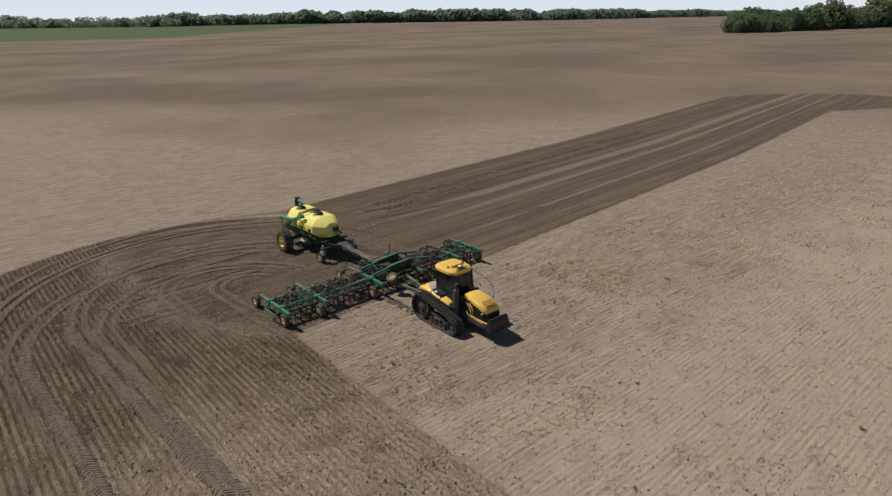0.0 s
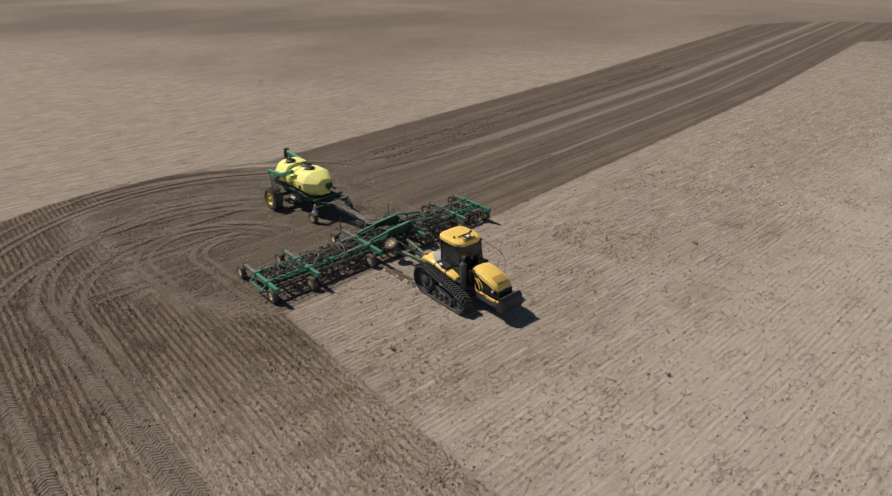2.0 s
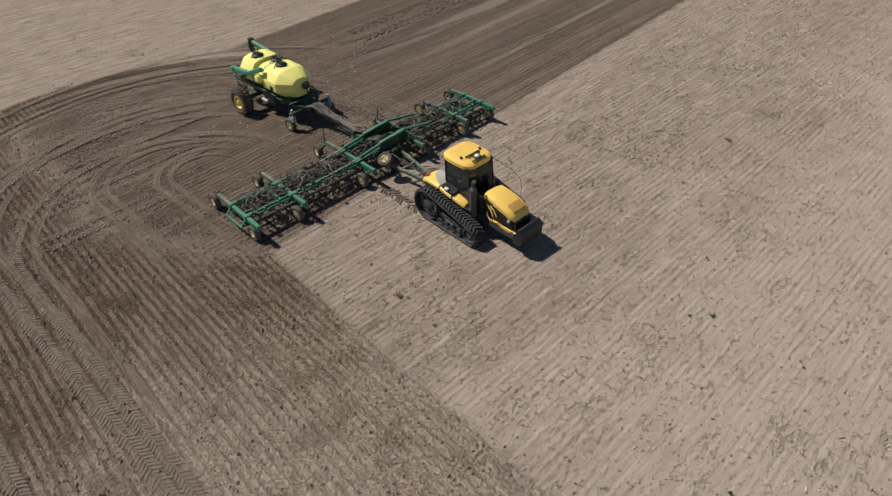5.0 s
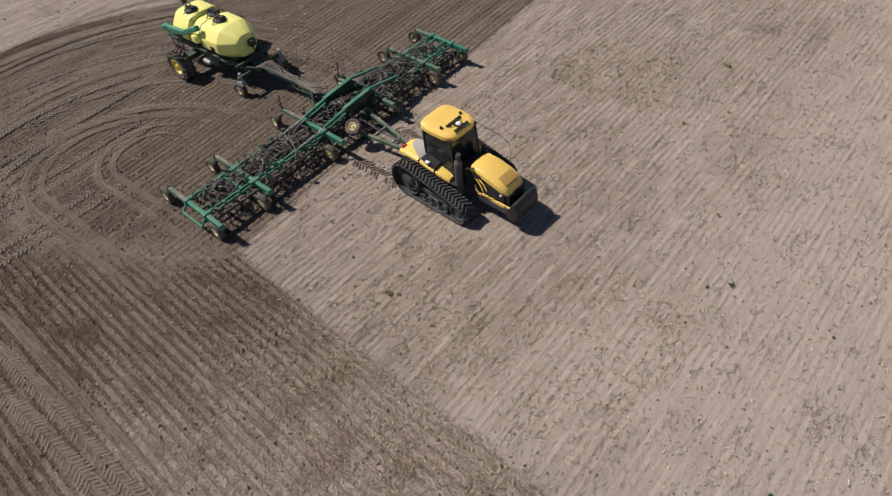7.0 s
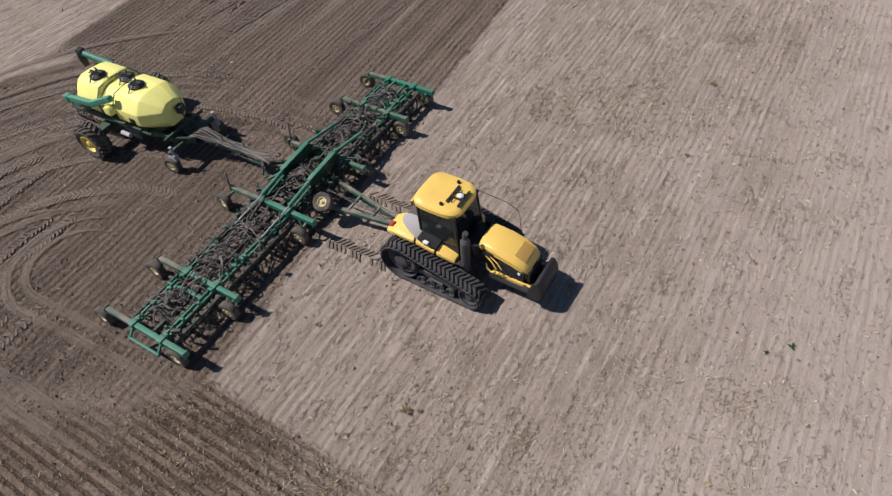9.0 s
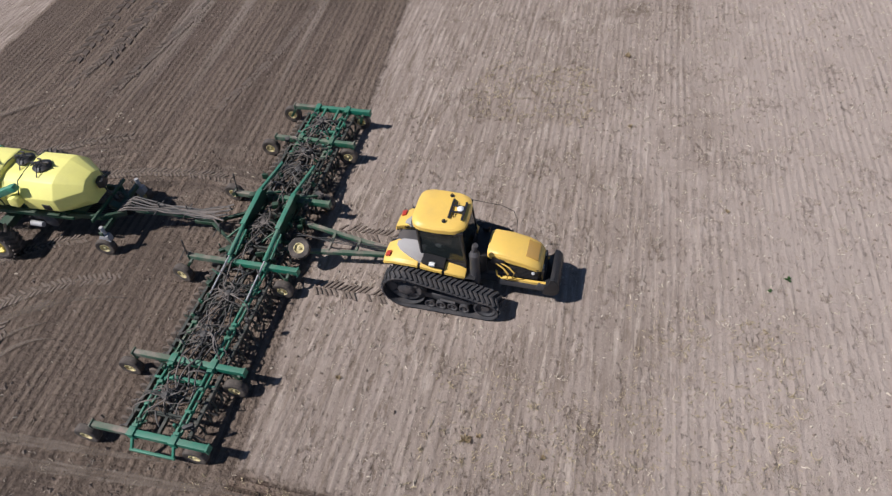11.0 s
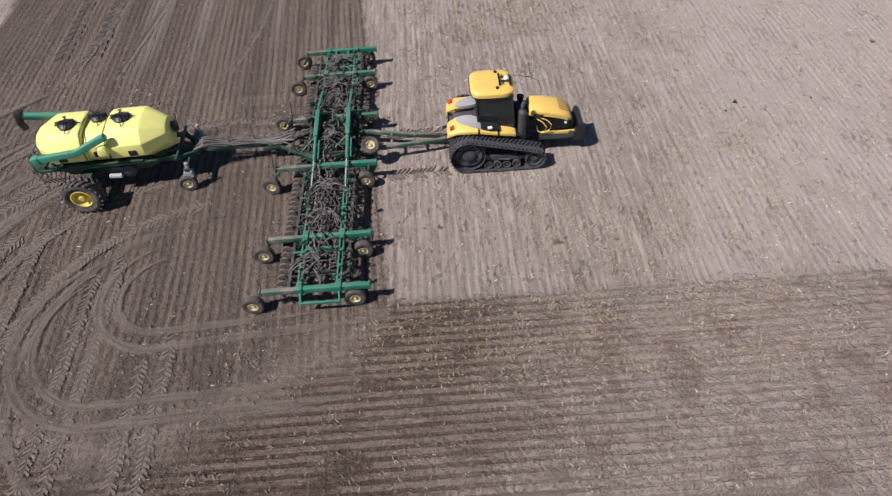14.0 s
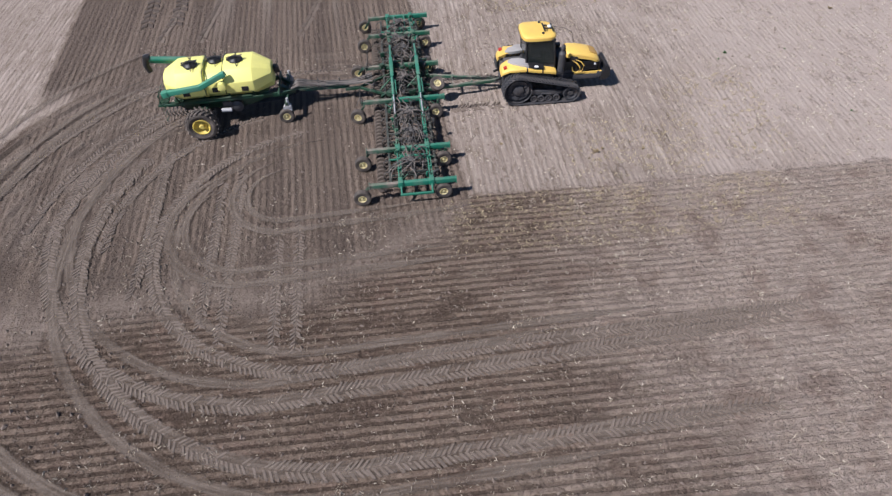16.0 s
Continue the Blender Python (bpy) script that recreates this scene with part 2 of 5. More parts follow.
    dark = k.mix(mul(blotch, sub(0.5, mul(head, 0.22))), dark, (0.09, 0.064, 0.049))
    rust = k.step(k.noise(p, 0.6, 4, 0.6), 0.48, 0.66)
    dark = k.mix(mul(mul(rust, head), 0.50), dark, (0.175, 0.112, 0.085))
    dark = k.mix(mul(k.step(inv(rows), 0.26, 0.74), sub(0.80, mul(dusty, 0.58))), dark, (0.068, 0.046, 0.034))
    dark = k.mix(mul(k.step(rows, 0.60, 0.92), 0.34), dark, (0.286, 0.215, 0.168))
    dark = k.mix(mul(mul(streak, head), 0.3), dark, (0.095, 0.066, 0.05))
    dark = k.mix(mul(k.step(grain, 0.53, 0.72), 0.48), dark, (0.29, 0.225, 0.176))
    # pits and lumps: dark and pale spots in the colour only, no relief
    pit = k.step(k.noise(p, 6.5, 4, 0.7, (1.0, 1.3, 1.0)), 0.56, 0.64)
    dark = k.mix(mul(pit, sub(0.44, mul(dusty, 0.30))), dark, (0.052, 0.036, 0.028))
    lump = k.step(k.noise(p, 5.2, 4, 0.75, (1.4, 1.0, 1.0)), 0.57, 0.65)
    dark = k.mix(mul(lump, sub(0.48, mul(dusty, 0.28))), dark, (0.31, 0.238, 0.188))
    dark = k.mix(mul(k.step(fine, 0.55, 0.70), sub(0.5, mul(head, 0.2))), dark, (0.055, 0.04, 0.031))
    dark = k.mix(mul(mul(fleck, head), 0.45), dark, (0.40, 0.33, 0.26))
    dark = k.mix(mul(mul(near_turn, rings), 0.42), dark, (0.255, 0.207, 0.173))
    # shadows of the turning ridges, painted as dark rings
    ridge_shade = mul(near_turn, k.step(add(wave(r, 1.2, 0.10), mul(sub(patch0, 0.5), 0.9)), 0.30, 0.08))
    dark = k.mix(mul(ridge_shade, 0.75), dark, (0.045, 0.032, 0.025))
    pressed = 0.0
    for at, wide_by in ((-13.3, 0.95), (-10.2, 0.50), (-5.3, 0.30)):
        pressed = mx(pressed, k.step(k.m("ABSOLUTE", sub(add(lane, mul(wob, 0.3)), at)), wide_by, wide_by * 0.5))
    pressed = mul(mul(pressed, strip), mul(k.step(patch0, 0.10, 0.45), k.step(y, 6.0, 20.0)))
    dark = k.mix(mul(strip, 0.28), dark, (0.205, 0.165, 0.139))
    dark = k.mix(mul(pressed, 0.62), dark, (0.300, 0.245, 0.206))
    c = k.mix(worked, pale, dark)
    # far green crop
    green = mul(k.step(sub(mul(wob, 12.0), x), 625.0, 655.0), k.step(sub(add(198.0, mul(sub(-632.0, x), 0.9)), y), -20.0, 20.0))
    c = k.mix(green, c, k.mix(patch, (0.070, 0.108, 0.056), (0.092, 0.130, 0.068)))
    h = add(add(mul(rows, add(0.4, mul(worked, 0.5))), mul(grain, add(0.6, mul(worked, 0.7)))), add(add(mul(fine, 0.3), mul(speck, -0.3)), add(mul(crumb, mul(worked, 0.6)), mul(chip, -0.5))))
    k.bump(h, 1.0, 0.06)
    return k.done(c, 0.95, 0.0, 0.15)


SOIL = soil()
TRACK_SOIL = dull("pressed_track_soil", (0.140, 0.108, 0.087), 0.95, 0.55, 9, 0.2, 0.8)
TRACK_DARK = dull("turned_dark_soil", (0.070, 0.052, 0.041), 0.95, 0.5, 9, 0.1, 0.8)
CLOD = dull("dark_soil_clod", (0.19, 0.146, 0.117), 0.95, 0.4, 25, 0.2, 0.6)


def straw(name, a, b):
    k = Nodes(name)
    return k.done(k.mix(k.island(), a, b), 0.9)


STRAW = straw("bleached_straw", (0.25, 0.195, 0.135), (0.63, 0.55, 0.44))
STRAW_OLD = straw("yellowed_straw", (0.24, 0.19, 0.115), (0.54, 0.44, 0.275))


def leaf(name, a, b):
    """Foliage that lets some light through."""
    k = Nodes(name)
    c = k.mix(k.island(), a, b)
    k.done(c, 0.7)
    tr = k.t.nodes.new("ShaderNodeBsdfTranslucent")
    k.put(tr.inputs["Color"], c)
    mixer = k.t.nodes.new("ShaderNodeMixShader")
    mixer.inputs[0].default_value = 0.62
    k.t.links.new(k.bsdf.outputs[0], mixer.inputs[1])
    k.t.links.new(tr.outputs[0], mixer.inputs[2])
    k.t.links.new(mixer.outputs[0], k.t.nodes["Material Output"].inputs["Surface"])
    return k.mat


# Leaf colours paler than foliage: distance haze is put into them
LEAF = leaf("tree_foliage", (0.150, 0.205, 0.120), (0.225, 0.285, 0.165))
LEAF_FAR_HAZED = leaf("haze_painted_far_foliage", (0.190, 0.240, 0.190), (0.240, 0.285, 0.225))
WEED = leaf("weed_leaf", (0.05, 0.12, 0.035), (0.09, 0.19, 0.05))
WEED_DRY = leaf("dry_weed_leaf", (0.32, 0.25, 0.15), (0.60, 0.48, 0.31))
BARK = dull("bark", (0.09, 0.07, 0.05), 0.9, 0.5, 12, 0.0)

# ---------------------------------------------------------------- mesh helpers
def box(bm, c, s, rot=None, bev=0.0):
    m = Matrix.Translation(c) @ (rot.to_4x4() if rot else Matrix()) @ Matrix.Diagonal((*s, 1))
    made = bmesh.ops.create_cube(bm, size=1, matrix=m)["verts"]
    if bev:
        edges = {e for v in made for e in v.link_edges}
        bmesh.ops.bevel(bm, geom=list(edges), offset=bev, segments=2, affect="EDGES", profile=0.6)


def rot_z(a):
    return Matrix.Rotation(radians(a), 3, "Z")


def rot_y(a):
    return Matrix.Rotation(radians(a), 3, "Y")


def rot_x(a):
    return Matrix.Rotation(radians(a), 3, "X")


def beam(bm, a, b, w, h, bev=0.015):
    """A square tube from a to b, w wide and h high."""
    a, b = Vector(a), Vector(b)
    d = b - a
    q = d.to_track_quat("X", "Z").to_matrix()
    box(bm, (a + b) / 2, (d.length, w, h), q, bev)


def rod(bm, a, b, r, r2=None, n=10):
    a, b = Vector(a), Vector(b)
    d = b - a
    m = Matrix.Translation((a + b) / 2) @ d.to_track_quat("Z", "Y").to_matrix().to_4x4()
    bmesh.ops.create_cone(bm, cap_ends=True, segments=n, radius1=r, radius2=r if r2 is None else r2, depth=d.length, matrix=m)


def tube(bm, pts, r, n=6):
    pts = [Vector(p) for p in pts]
    rings = []
    for i, p in enumerate(pts):
        d = (pts[min(i + 1, len(pts) - 1)] - pts[max(i - 1, 0)]).normalized()
        q = d.to_track_quat("Z", "Y").to_matrix()
        rings.append([bm.verts.new(p + q @ Vector((r * math.cos(a), r * math.sin(a), 0))) for a in (2 * math.pi * j / n for j in range(n))])
    for a, b in zip(rings, rings[1:]):
        for j in range(n):
            bm.faces.new((a[j], a[(j + 1) % n], b[(j + 1) % n], b[j]))
    bm.faces.new(rings[0][::-1])
    bm.faces.new(rings[-1])


def prism(bm, pts, y0, y1, bev=0.0):
    """A side outline in x and z, drawn out from y0 to y1."""
    a = [bm.verts.new((x, y0, z)) for x, z in pts]
    b = [bm.verts.new((x, y1, z)) for x, z in pts]
    n = len(pts)
    faces = [bm.faces.new(a), bm.faces.new(b[::-1])]
    faces += [bm.faces.new((a[i], b[i], b[(i + 1) % n], a[(i + 1) % n])) for i in range(n)]
    if bev:
        bmesh.ops.bevel(bm, geom=list({e for f in faces for e in f.edges}), offset=bev, segments=2, affect="EDGES", profile=0.6)


def loft(bm, rings, caps=True):
    rings = [[bm.verts.new(p) for p in ring] for ring in rings]
    n = len(rings[0])
    for a, b in zip(rings, rings[1:]):
        for j in range(n):
            bm.faces.new((a[j], a[(j + 1) % n], b[(j + 1) % n], b[j]))
    if caps:
        bm.faces.new(rings[0][::-1])
        bm.faces.new(rings[-1])


def lathe(bm, profile, n=28, axis_turn=None):
    """Turns a profile of (radius, y) about the y axis."""
    rings = []
    for r, y in profile:
        ring = []
        for i in range(n):
            a = 2 * math.pi * i / n
            v = Vector((r * math.cos(a), y, r * math.sin(a)))
            ring.append(bm.verts.new(axis_turn @ v if axis_turn else v))
        rings.append(ring)
    for a, b in zip(rings, rings[1:]):
        for j in range(n):
            bm.faces.new((a[j], a[(j + 1) % n], b[(j + 1) % n], b[j]))
    return rings


def to_mesh(name, bm, material, smooth=True):
    bmesh.ops.recalc_face_normals(bm, faces=bm.faces)
    me = bpy.data.meshes.new(name)
    bm.to_mesh(me)
    bm.free()
    me.materials.append(material)
    if smooth:
        for f in me.polygons:
            f.use_smooth = True
        me.set_sharp_from_angle(angle=radians(32))
    return me


def part(name, bm, material, parent, label="", smooth=True):
    ob = new(name, to_mesh(name, bm, material, smooth))
    ob.parent = parent
    if label:
        ob["label"] = label
    return ob


def shared(name, me, parent, m, label=""):
    """One more part on a mesh that is already there."""
    ob = new(name, me)
    ob.parent = parent
    ob.matrix_basis = m
    if label:
        ob["label"] = label
    return ob


def thing(name, m, label, category, group="", kind=""):
    ob = new(name)
    ob.empty_display_size = 0.2
    ob.matrix_basis = m
    return tagged(ob, label, category, group, kind)


def P(name, material, parent, make, label="", smooth=True):
    bm = bmesh.new()
    make(bm)
    return part(name, bm, material, parent, label, smooth)


def tyre_profile(r, w, rim):
    return [(rim, -w * 0.40), (r * 0.80, -w * 0.5), (r * 0.93, -w * 0.47), (r, -w * 0.32), (r, w * 0.32), (r * 0.93, w * 0.47), (r * 0.80, w * 0.5), (rim, w * 0.40), (rim, -w * 0.40)]


def tyre_mesh(name, r, w, rim, material, n=32):
    bm = bmesh.new()
    lathe(bm, tyre_profile(r, w, rim), n)
    return to_mesh(name, bm, material)


def lug_tyre(tyre, r, w, lugs, lug_h, lug_t, material):
    """Gives a tyre its slanting lugs, each a piece of its own."""
    meshes = {}
    for s in (-1, 1):
        bm = bmesh.new()
        box(bm, (0, 0, 0), (lug_h, w * 0.52, lug_t), rot_x(s * 32), 0.006)
        meshes[s] = to_mesh("tyre_lug", bm, material, False)
    for i in range(lugs):
        for s in (-1, 1):
            turn = Matrix.Rotation(2 * math.pi * (i + 0.5 * (s > 0)) / lugs, 4, "Y")
            shared("tyre_lug", meshes[s], tyre, turn @ Matrix.Translation((r + lug_h * 0.3, s * w * 0.24, 0)))


def rim_mesh(name, r, w, material, dish=0.35):
    bm = bmesh.new()
    for s in (-1, 1):
        lathe(bm, [(r, s * w * 0.42), (r * 0.90, s * w * 0.44), (r * 0.84, s * w * 0.30), (r * 0.62, s * w * dish * 0.5), (r * 0.32, s * w * dish * 0.6), (r * 0.30, s * w * 0.40), (r * 0.22, s * w * 0.44), (0.01, s * w * 0.44)], 24)
    for i in range(8):
        a = 2 * math.pi * i / 8
        rod(bm, (r * 0.45 * math.cos(a), -w * dish * 0.8, r * 0.45 * math.sin(a)), (r * 0.45 * math.cos(a), w * dish * 0.8, r * 0.45 * math.sin(a)), r * 0.035, n=6)
    return to_mesh(name, bm, material)


# ---------------------------------------------------------------- tracked tractor
def belt_path(c1, r1, c2, r2, steps=220):
    """Even points with outward normals along a belt round two wheels."""
    (x1, z1), (x2, z2) = c1, c2
    d = math.hypot(x2 - x1, z2 - z1)
    base = math.atan2(z2 - z1, x2 - x1)
    off = math.acos((r1 - r2) / d)
    a_top, a_bot = base + off, base - off
    pts = []
    for i in range(41):
        a = a_top + (2 * math.pi - 2 * off) * i / 40
        pts.append((x1 + r1 * math.cos(a), z1 + r1 * math.sin(a)))
    for i in range(25):
        a = a_bot + (2 * off) * i / 24
        pts.append((x2 + r2 * math.cos(a), z2 + r2 * math.sin(a)))
    pts.append(pts[0])
    acc = [0.0]
    for a, b in zip(pts, pts[1:]):
        acc.append(acc[-1] + math.dist(a, b))
    out = []
    for i in range(steps):
        s = acc[-1] * i / steps
        j = max(n for n in range(len(acc) - 1) if acc[n] <= s)
        f = (s - acc[j]) / (acc[j + 1] - acc[j] + 1e-9)
        (ax, az), (bx, bz) = pts[j], pts[j + 1]
        tx, tz = (bx - ax), (bz - az)
        ln = math.hypot(tx, tz) + 1e-9
        out.append((ax + tx * f, az + tz * f, tx / ln, tz / ln))
    return out


def build_tractor():
    root = thing("tractor", pose(7.8, 0.42, 0, 0, 0, -1.0), "amber yellow and black tracked farm tractor pulling a green seed drill", "tractor")
    C1, R1, C2, R2 = (-1.62, 0.87), 0.80, (1.38, 0.52), 0.45
    path = belt_path(C1, R1, C2, R2, 52)
    fine = belt_path(C1, R1, C2, R2, 150)

    # lug: a bar slanting back from the belt's middle, a pair a pitch
    bm = bmesh.new()
    for s in (-1, 1):
        q = rot_z(s * 33)
        box(bm, (s * 0.0 - 0.06, s * 0.17, 0.03), (0.075, 0.39, 0.06), q)
    lug_me = to_mesh("tread_lug", bm, RUBBER, False)

    bm = bmesh.new()
    lathe(bm, [(0.76, -0.27), (0.78, -0.25), (0.78, -0.06), (0.62, -0.05), (0.60, -0.16), (0.36, -0.10), (0.30, -0.20), (0.18, -0.26), (0.01, -0.26)], 36)
    lathe(bm, [(0.01, 0.27), (0.60, 0.27), (0.78, 0.25), (0.78, 0.06), (0.62, 0.05)], 36)
    for i in range(10):
        a = 2 * math.pi * i / 10
        rod(bm, (0.25 * math.cos(a), -0.24, 0.25 * math.sin(a)), (0.25 * math.cos(a), -0.15, 0.25 * math.sin(a)), 0.028, n=6)
    for i in range(6):
        a = 2 * math.pi * (i + 0.5) / 6
        box(bm, (0.47 * math.cos(a), -0.14, 0.47 * math.sin(a)), (0.22, 0.06, 0.10), Matrix.Rotation(-a, 3, "Y"), 0.01)
    drive_me = to_mesh("drive_wheel", bm, RUBBER)
    bm = bmesh.new()
    lathe(bm, [(0.01, 0.27), (0.42, 0.27), (0.43, 0.06), (0.34, 0.05), (0.33, -0.05), (0.43, -0.06), (0.43, -0.25), (0.36, -0.26), (0.33, -0.17), (0.16, -0.13), (0.14, -0.22), (0.01, -0.22)], 30)
    idler_me = to_mesh("idler_wheel", bm, RUBBER)
    bm = bmesh.new()
    lathe(bm, [(0.01, 0.24), (0.20, 0.24), (0.20, 0.06), (0.14, 0.05), (0.14, -0.05), (0.20, -0.06), (0.20, -0.24), (0.15, -0.24), (0.12, -0.18), (0.07, -0.17), (0.06, -0.22), (0.01, -0.22)], 22)
    mid_me = to_mesh("mid_roller", bm, RUBBER)

    for s in (-1, 1):
        yc = s * 1.52
        flip = Matrix.Rotation(math.pi, 4, "Z") if s > 0 else Matrix()

        def belt(bm):
            w, t = 0.37, 0.045
            rings = []
            for x, z, tx, tz in fine:
                nx, nz = tz, -tx
                rings.append([bm.verts.new((x + nx * o, yc + v, z + nz * o)) for v, o in ((-w, 0), (w, 0), (w, t), (-w, t))])
            n = len(rings)
            for i in range(n):
                a, b = rings[i], rings[(i + 1) % n]
                for j in range(4):
                    bm.faces.new((a[j], a[(j + 1) % 4], b[(j + 1) % 4], b[j]))

        track = P("rubber_track", RUBBER, root, belt, "black rubber track belt with chevron lugs")
        for x, z, tx, tz in path:
            nx, nz = tz, -tx
            o = 0.045
            m = Matrix(((tx, 0, nx, x + nx * o), (0, 1, 0, yc), (tz, 0, nz, z + nz * o), (0, 0, 0, 1)))
            shared("tread_lug", lug_me, track, m)
        for me, name, (cx, cz) in ((drive_me, "drive_wheel", C1), (idler_me, "idler_wheel", C2)):
            shared(name, me, root, Matrix.Translation((cx, yc, cz)) @ flip)
        for i, cx in enumerate((-0.72, -0.30, 0.14, 0.58)):
            shared("mid_roller", mid_me, root, Matrix.Translation((cx, yc, 0.28)) @ flip)

        def bogie(bm):
            yo = yc
            prism(bm, [(-0.9, 0.52), (0.75, 0.44), (0.85, 0.60), (0.2, 0.78), (-0.9, 0.80)], yo - 0.12, yo + 0.12, 0.02)
            beam(bm, (-0.72, yo - s * 0.0, 0.45), (-0.30, yo, 0.45), 0.16, 0.10)
            beam(bm, (0.14, yo, 0.42), (0.58, yo, 0.42), 0.16, 0.10)
            rod(bm, (-0.30, yo + s * 0.2, 0.62), (0.25, yo + s * 0.2, 0.56), 0.05)
            beam(bm, (0.4, yo, 0.60), (1.38, yo, 0.52), 0.18, 0.16)
            rod(bm, (-1.62, s * 0.5, 0.87), (-1.62, yc, 0.87), 0.22, n=14)
        P("track_frame", GREY_DARK, root, bogie, "black cast track frame between the rollers")

        # yellow rear fender over the belt, in panels with dark joints
        prof = [(-2.62, 1.50, 0.52, 1.06), (-2.48, 1.78, 0.42, 1.22), (-2.10, 1.98, 0.34, 1.34), (-1.20, 1.98, 0.46, 1.36), (-0.45, 1.84, 0.90, 1.34), (0.35, 1.70, 0.94, 1.30), (0.55, 1.60, 0.94, 1.24)]

        def at(x):
            for p, q in zip(prof, prof[1:]):
                if x <= q[0]:
                    f = (x - p[0]) / (q[0] - p[0])
                    return [u + (v - u) * f for u, v in zip(p, q)]

        def panel(bm, x0, x1, shrink=0.0):
            xs = [x0] + [p[0] for p in prof if x0 < p[0] < x1] + [x1]
            ring = []
            for x in xs:
                x, z, w0, w1 = at(x)
                w1, z = w1 - shrink, z - shrink
                ring.append([(x, s * w0, z - 0.10), (x, s * w1, z - 0.14), (x, s * w1, z - 0.02), (x, s * (w1 - 0.12), z + 0.07), (x, s * w0, z + 0.10)])
            loft(bm, ring)
        for x0, x1 in ((-2.55, -1.16), (-1.06, -0.28), (-0.18, 0.55)):
            P("fender", YELLOW, root, lambda bm: panel(bm, x0, x1), "amber yellow moulded fender panel above the track")
        P("fender_liner", BLACK, root, lambda bm: panel(bm, -2.5, 0.5, 0.04), "black liner under the fender panels")
        P("fender_recess", GREY_PALE, root, lambda bm: loft(bm, [[(x, s * a, z), (x, s * b, z - 0.03), (x, s * b, z - 0.16), (x, s * a, z - 0.15)] for x, z, a, b in ((-2.12, 2.10, 0.46, 0.62), (-1.92, 2.16, 0.36, 0.86), (-1.45, 2.18, 0.36, 1.12), (-1.12, 2.14, 0.50, 1.24), (-0.95, 2.06, 0.86, 1.24))]), "pale grey deck panel on the fender")
        P("fender_dip", BLACK, root, lambda bm: loft(bm, [[(x, s * 0.86, z), (x, s * w, z - 0.02), (x, s * w, z - 0.12), (x, s * 0.86, z - 0.12)] for x, z, w in ((-1.02, 2.14, 1.26), (-0.7, 2.11, 1.34), (-0.2, 2.02, 1.30))]), "black recess beside the cab")
        P("tail_lamp", RED, root, lambda bm: box(bm, (-2.32, s * 1.02, 2.00), (0.20, 0.24, 0.07), rot_y(-24), 0.02), "red tail lamp")
        P("fender_lamp", WHITE, root, lambda bm: box(bm, (-0.62, s * 1.30, 2.10), (0.22, 0.15, 0.09), None, 0.03), "small white lamp")
        for z in (0.9, 1.2, 1.5):
            P("step", BLACK, root, lambda bm: box(bm, (0.72, s * 1.0, z), (0.42, 0.5, 0.05), None, 0.01), "black access step")

    # chassis and engine
    P("chassis", GREY_DARK, root, lambda bm: (box(bm, (0.2, 0, 0.95), (4.6, 0.95, 0.55), None, 0.05), box(bm, (-1.7, 0, 1.2), (1.4, 1.5, 0.8), None, 0.08), box(bm, (1.9, 0, 0.85), (2.6, 1.10, 0.35), None, 0.04)), "black cast chassis")
    P("engine_block", BLACK, root, lambda bm: (box(bm, (2.0, 0, 1.38), (2.3, 0.92, 0.75), None, 0.05), box(bm, (0.95, 0, 1.65), (0.55, 1.2, 0.95), None, 0.06)), "black engine side screens")

    def hood(bm):
        rings = []
        for x, w, z, e in ((1.22, 0.52, 2.36, 0.10), (1.34, 0.62, 2.40, 0.12), (1.95, 0.65, 2.35, 0.13), (2.6, 0.65, 2.21, 0.14), (2.98, 0.62, 2.05, 0.15), (3.14, 0.55, 1.88, 0.14), (3.20, 0.48, 1.76, 0.10)):
            low = z - 0.33 if x < 3.1 else z - 0.18
            rings.append([(x, -w, low), (x, -w, z - e), (x, -w + e * 0.5, z - e * 0.35), (x, -w + e * 1.3, z - 0.01), (x, -0.2, z + 0.035), (x, 0.2, z + 0.035), (x, w - e * 1.3, z - 0.01), (x, w - e * 0.5, z - e * 0.35), (x, w, z - e), (x, w, low)])
        loft(bm, rings)
    P("hood", YELLOW, root, hood, "amber yellow sloping engine hood")
    P("hood_panel", YELLOW_DARKER, root, lambda bm: box(bm, (2.80, 0, 2.155), (0.46, 0.78, 0.035), rot_y(23), 0.01), "darker panel on the hood")
    for s in (-1, 1):
        P("hood_trim", YELLOW, root, lambda bm: tube(bm, [(1.55, s * 0.66, 1.95), (1.85, s * 0.72, 1.75), (2.02, s * 0.74, 1.50), (1.98, s * 0.74, 1.28), (1.80, s * 0.72, 1.18), (1.62, s * 0.70, 1.30), (1.58, s * 0.69, 1.55)], 0.032, 8), "yellow curved side trim")
        P("hood_trim", YELLOW, root, lambda bm: tube(bm, [(1.75, s * 0.67, 1.98), (2.05, s * 0.73, 1.86), (2.24, s * 0.75, 1.62), (2.18, s * 0.75, 1.36), (1.98, s * 0.74, 1.20)], 0.028, 8), "yellow curved side trim")
        P("hood_cheek", BLACK, root, lambda bm: box(bm, (1.62, s * 0.66, 2.02), (0.46, 0.06, 0.30), rot_y(12), 0.04), "black hood side vent")
        P("skirt", GREY_DARK, root, lambda bm: prism(bm, [(1.60, 0.72), (3.2, 0.72), (3.25, 1.0), (1.60, 1.04)], s * 0.62 - 0.05, s * 0.62 + 0.05, 0.02), "charcoal lower engine skirt")
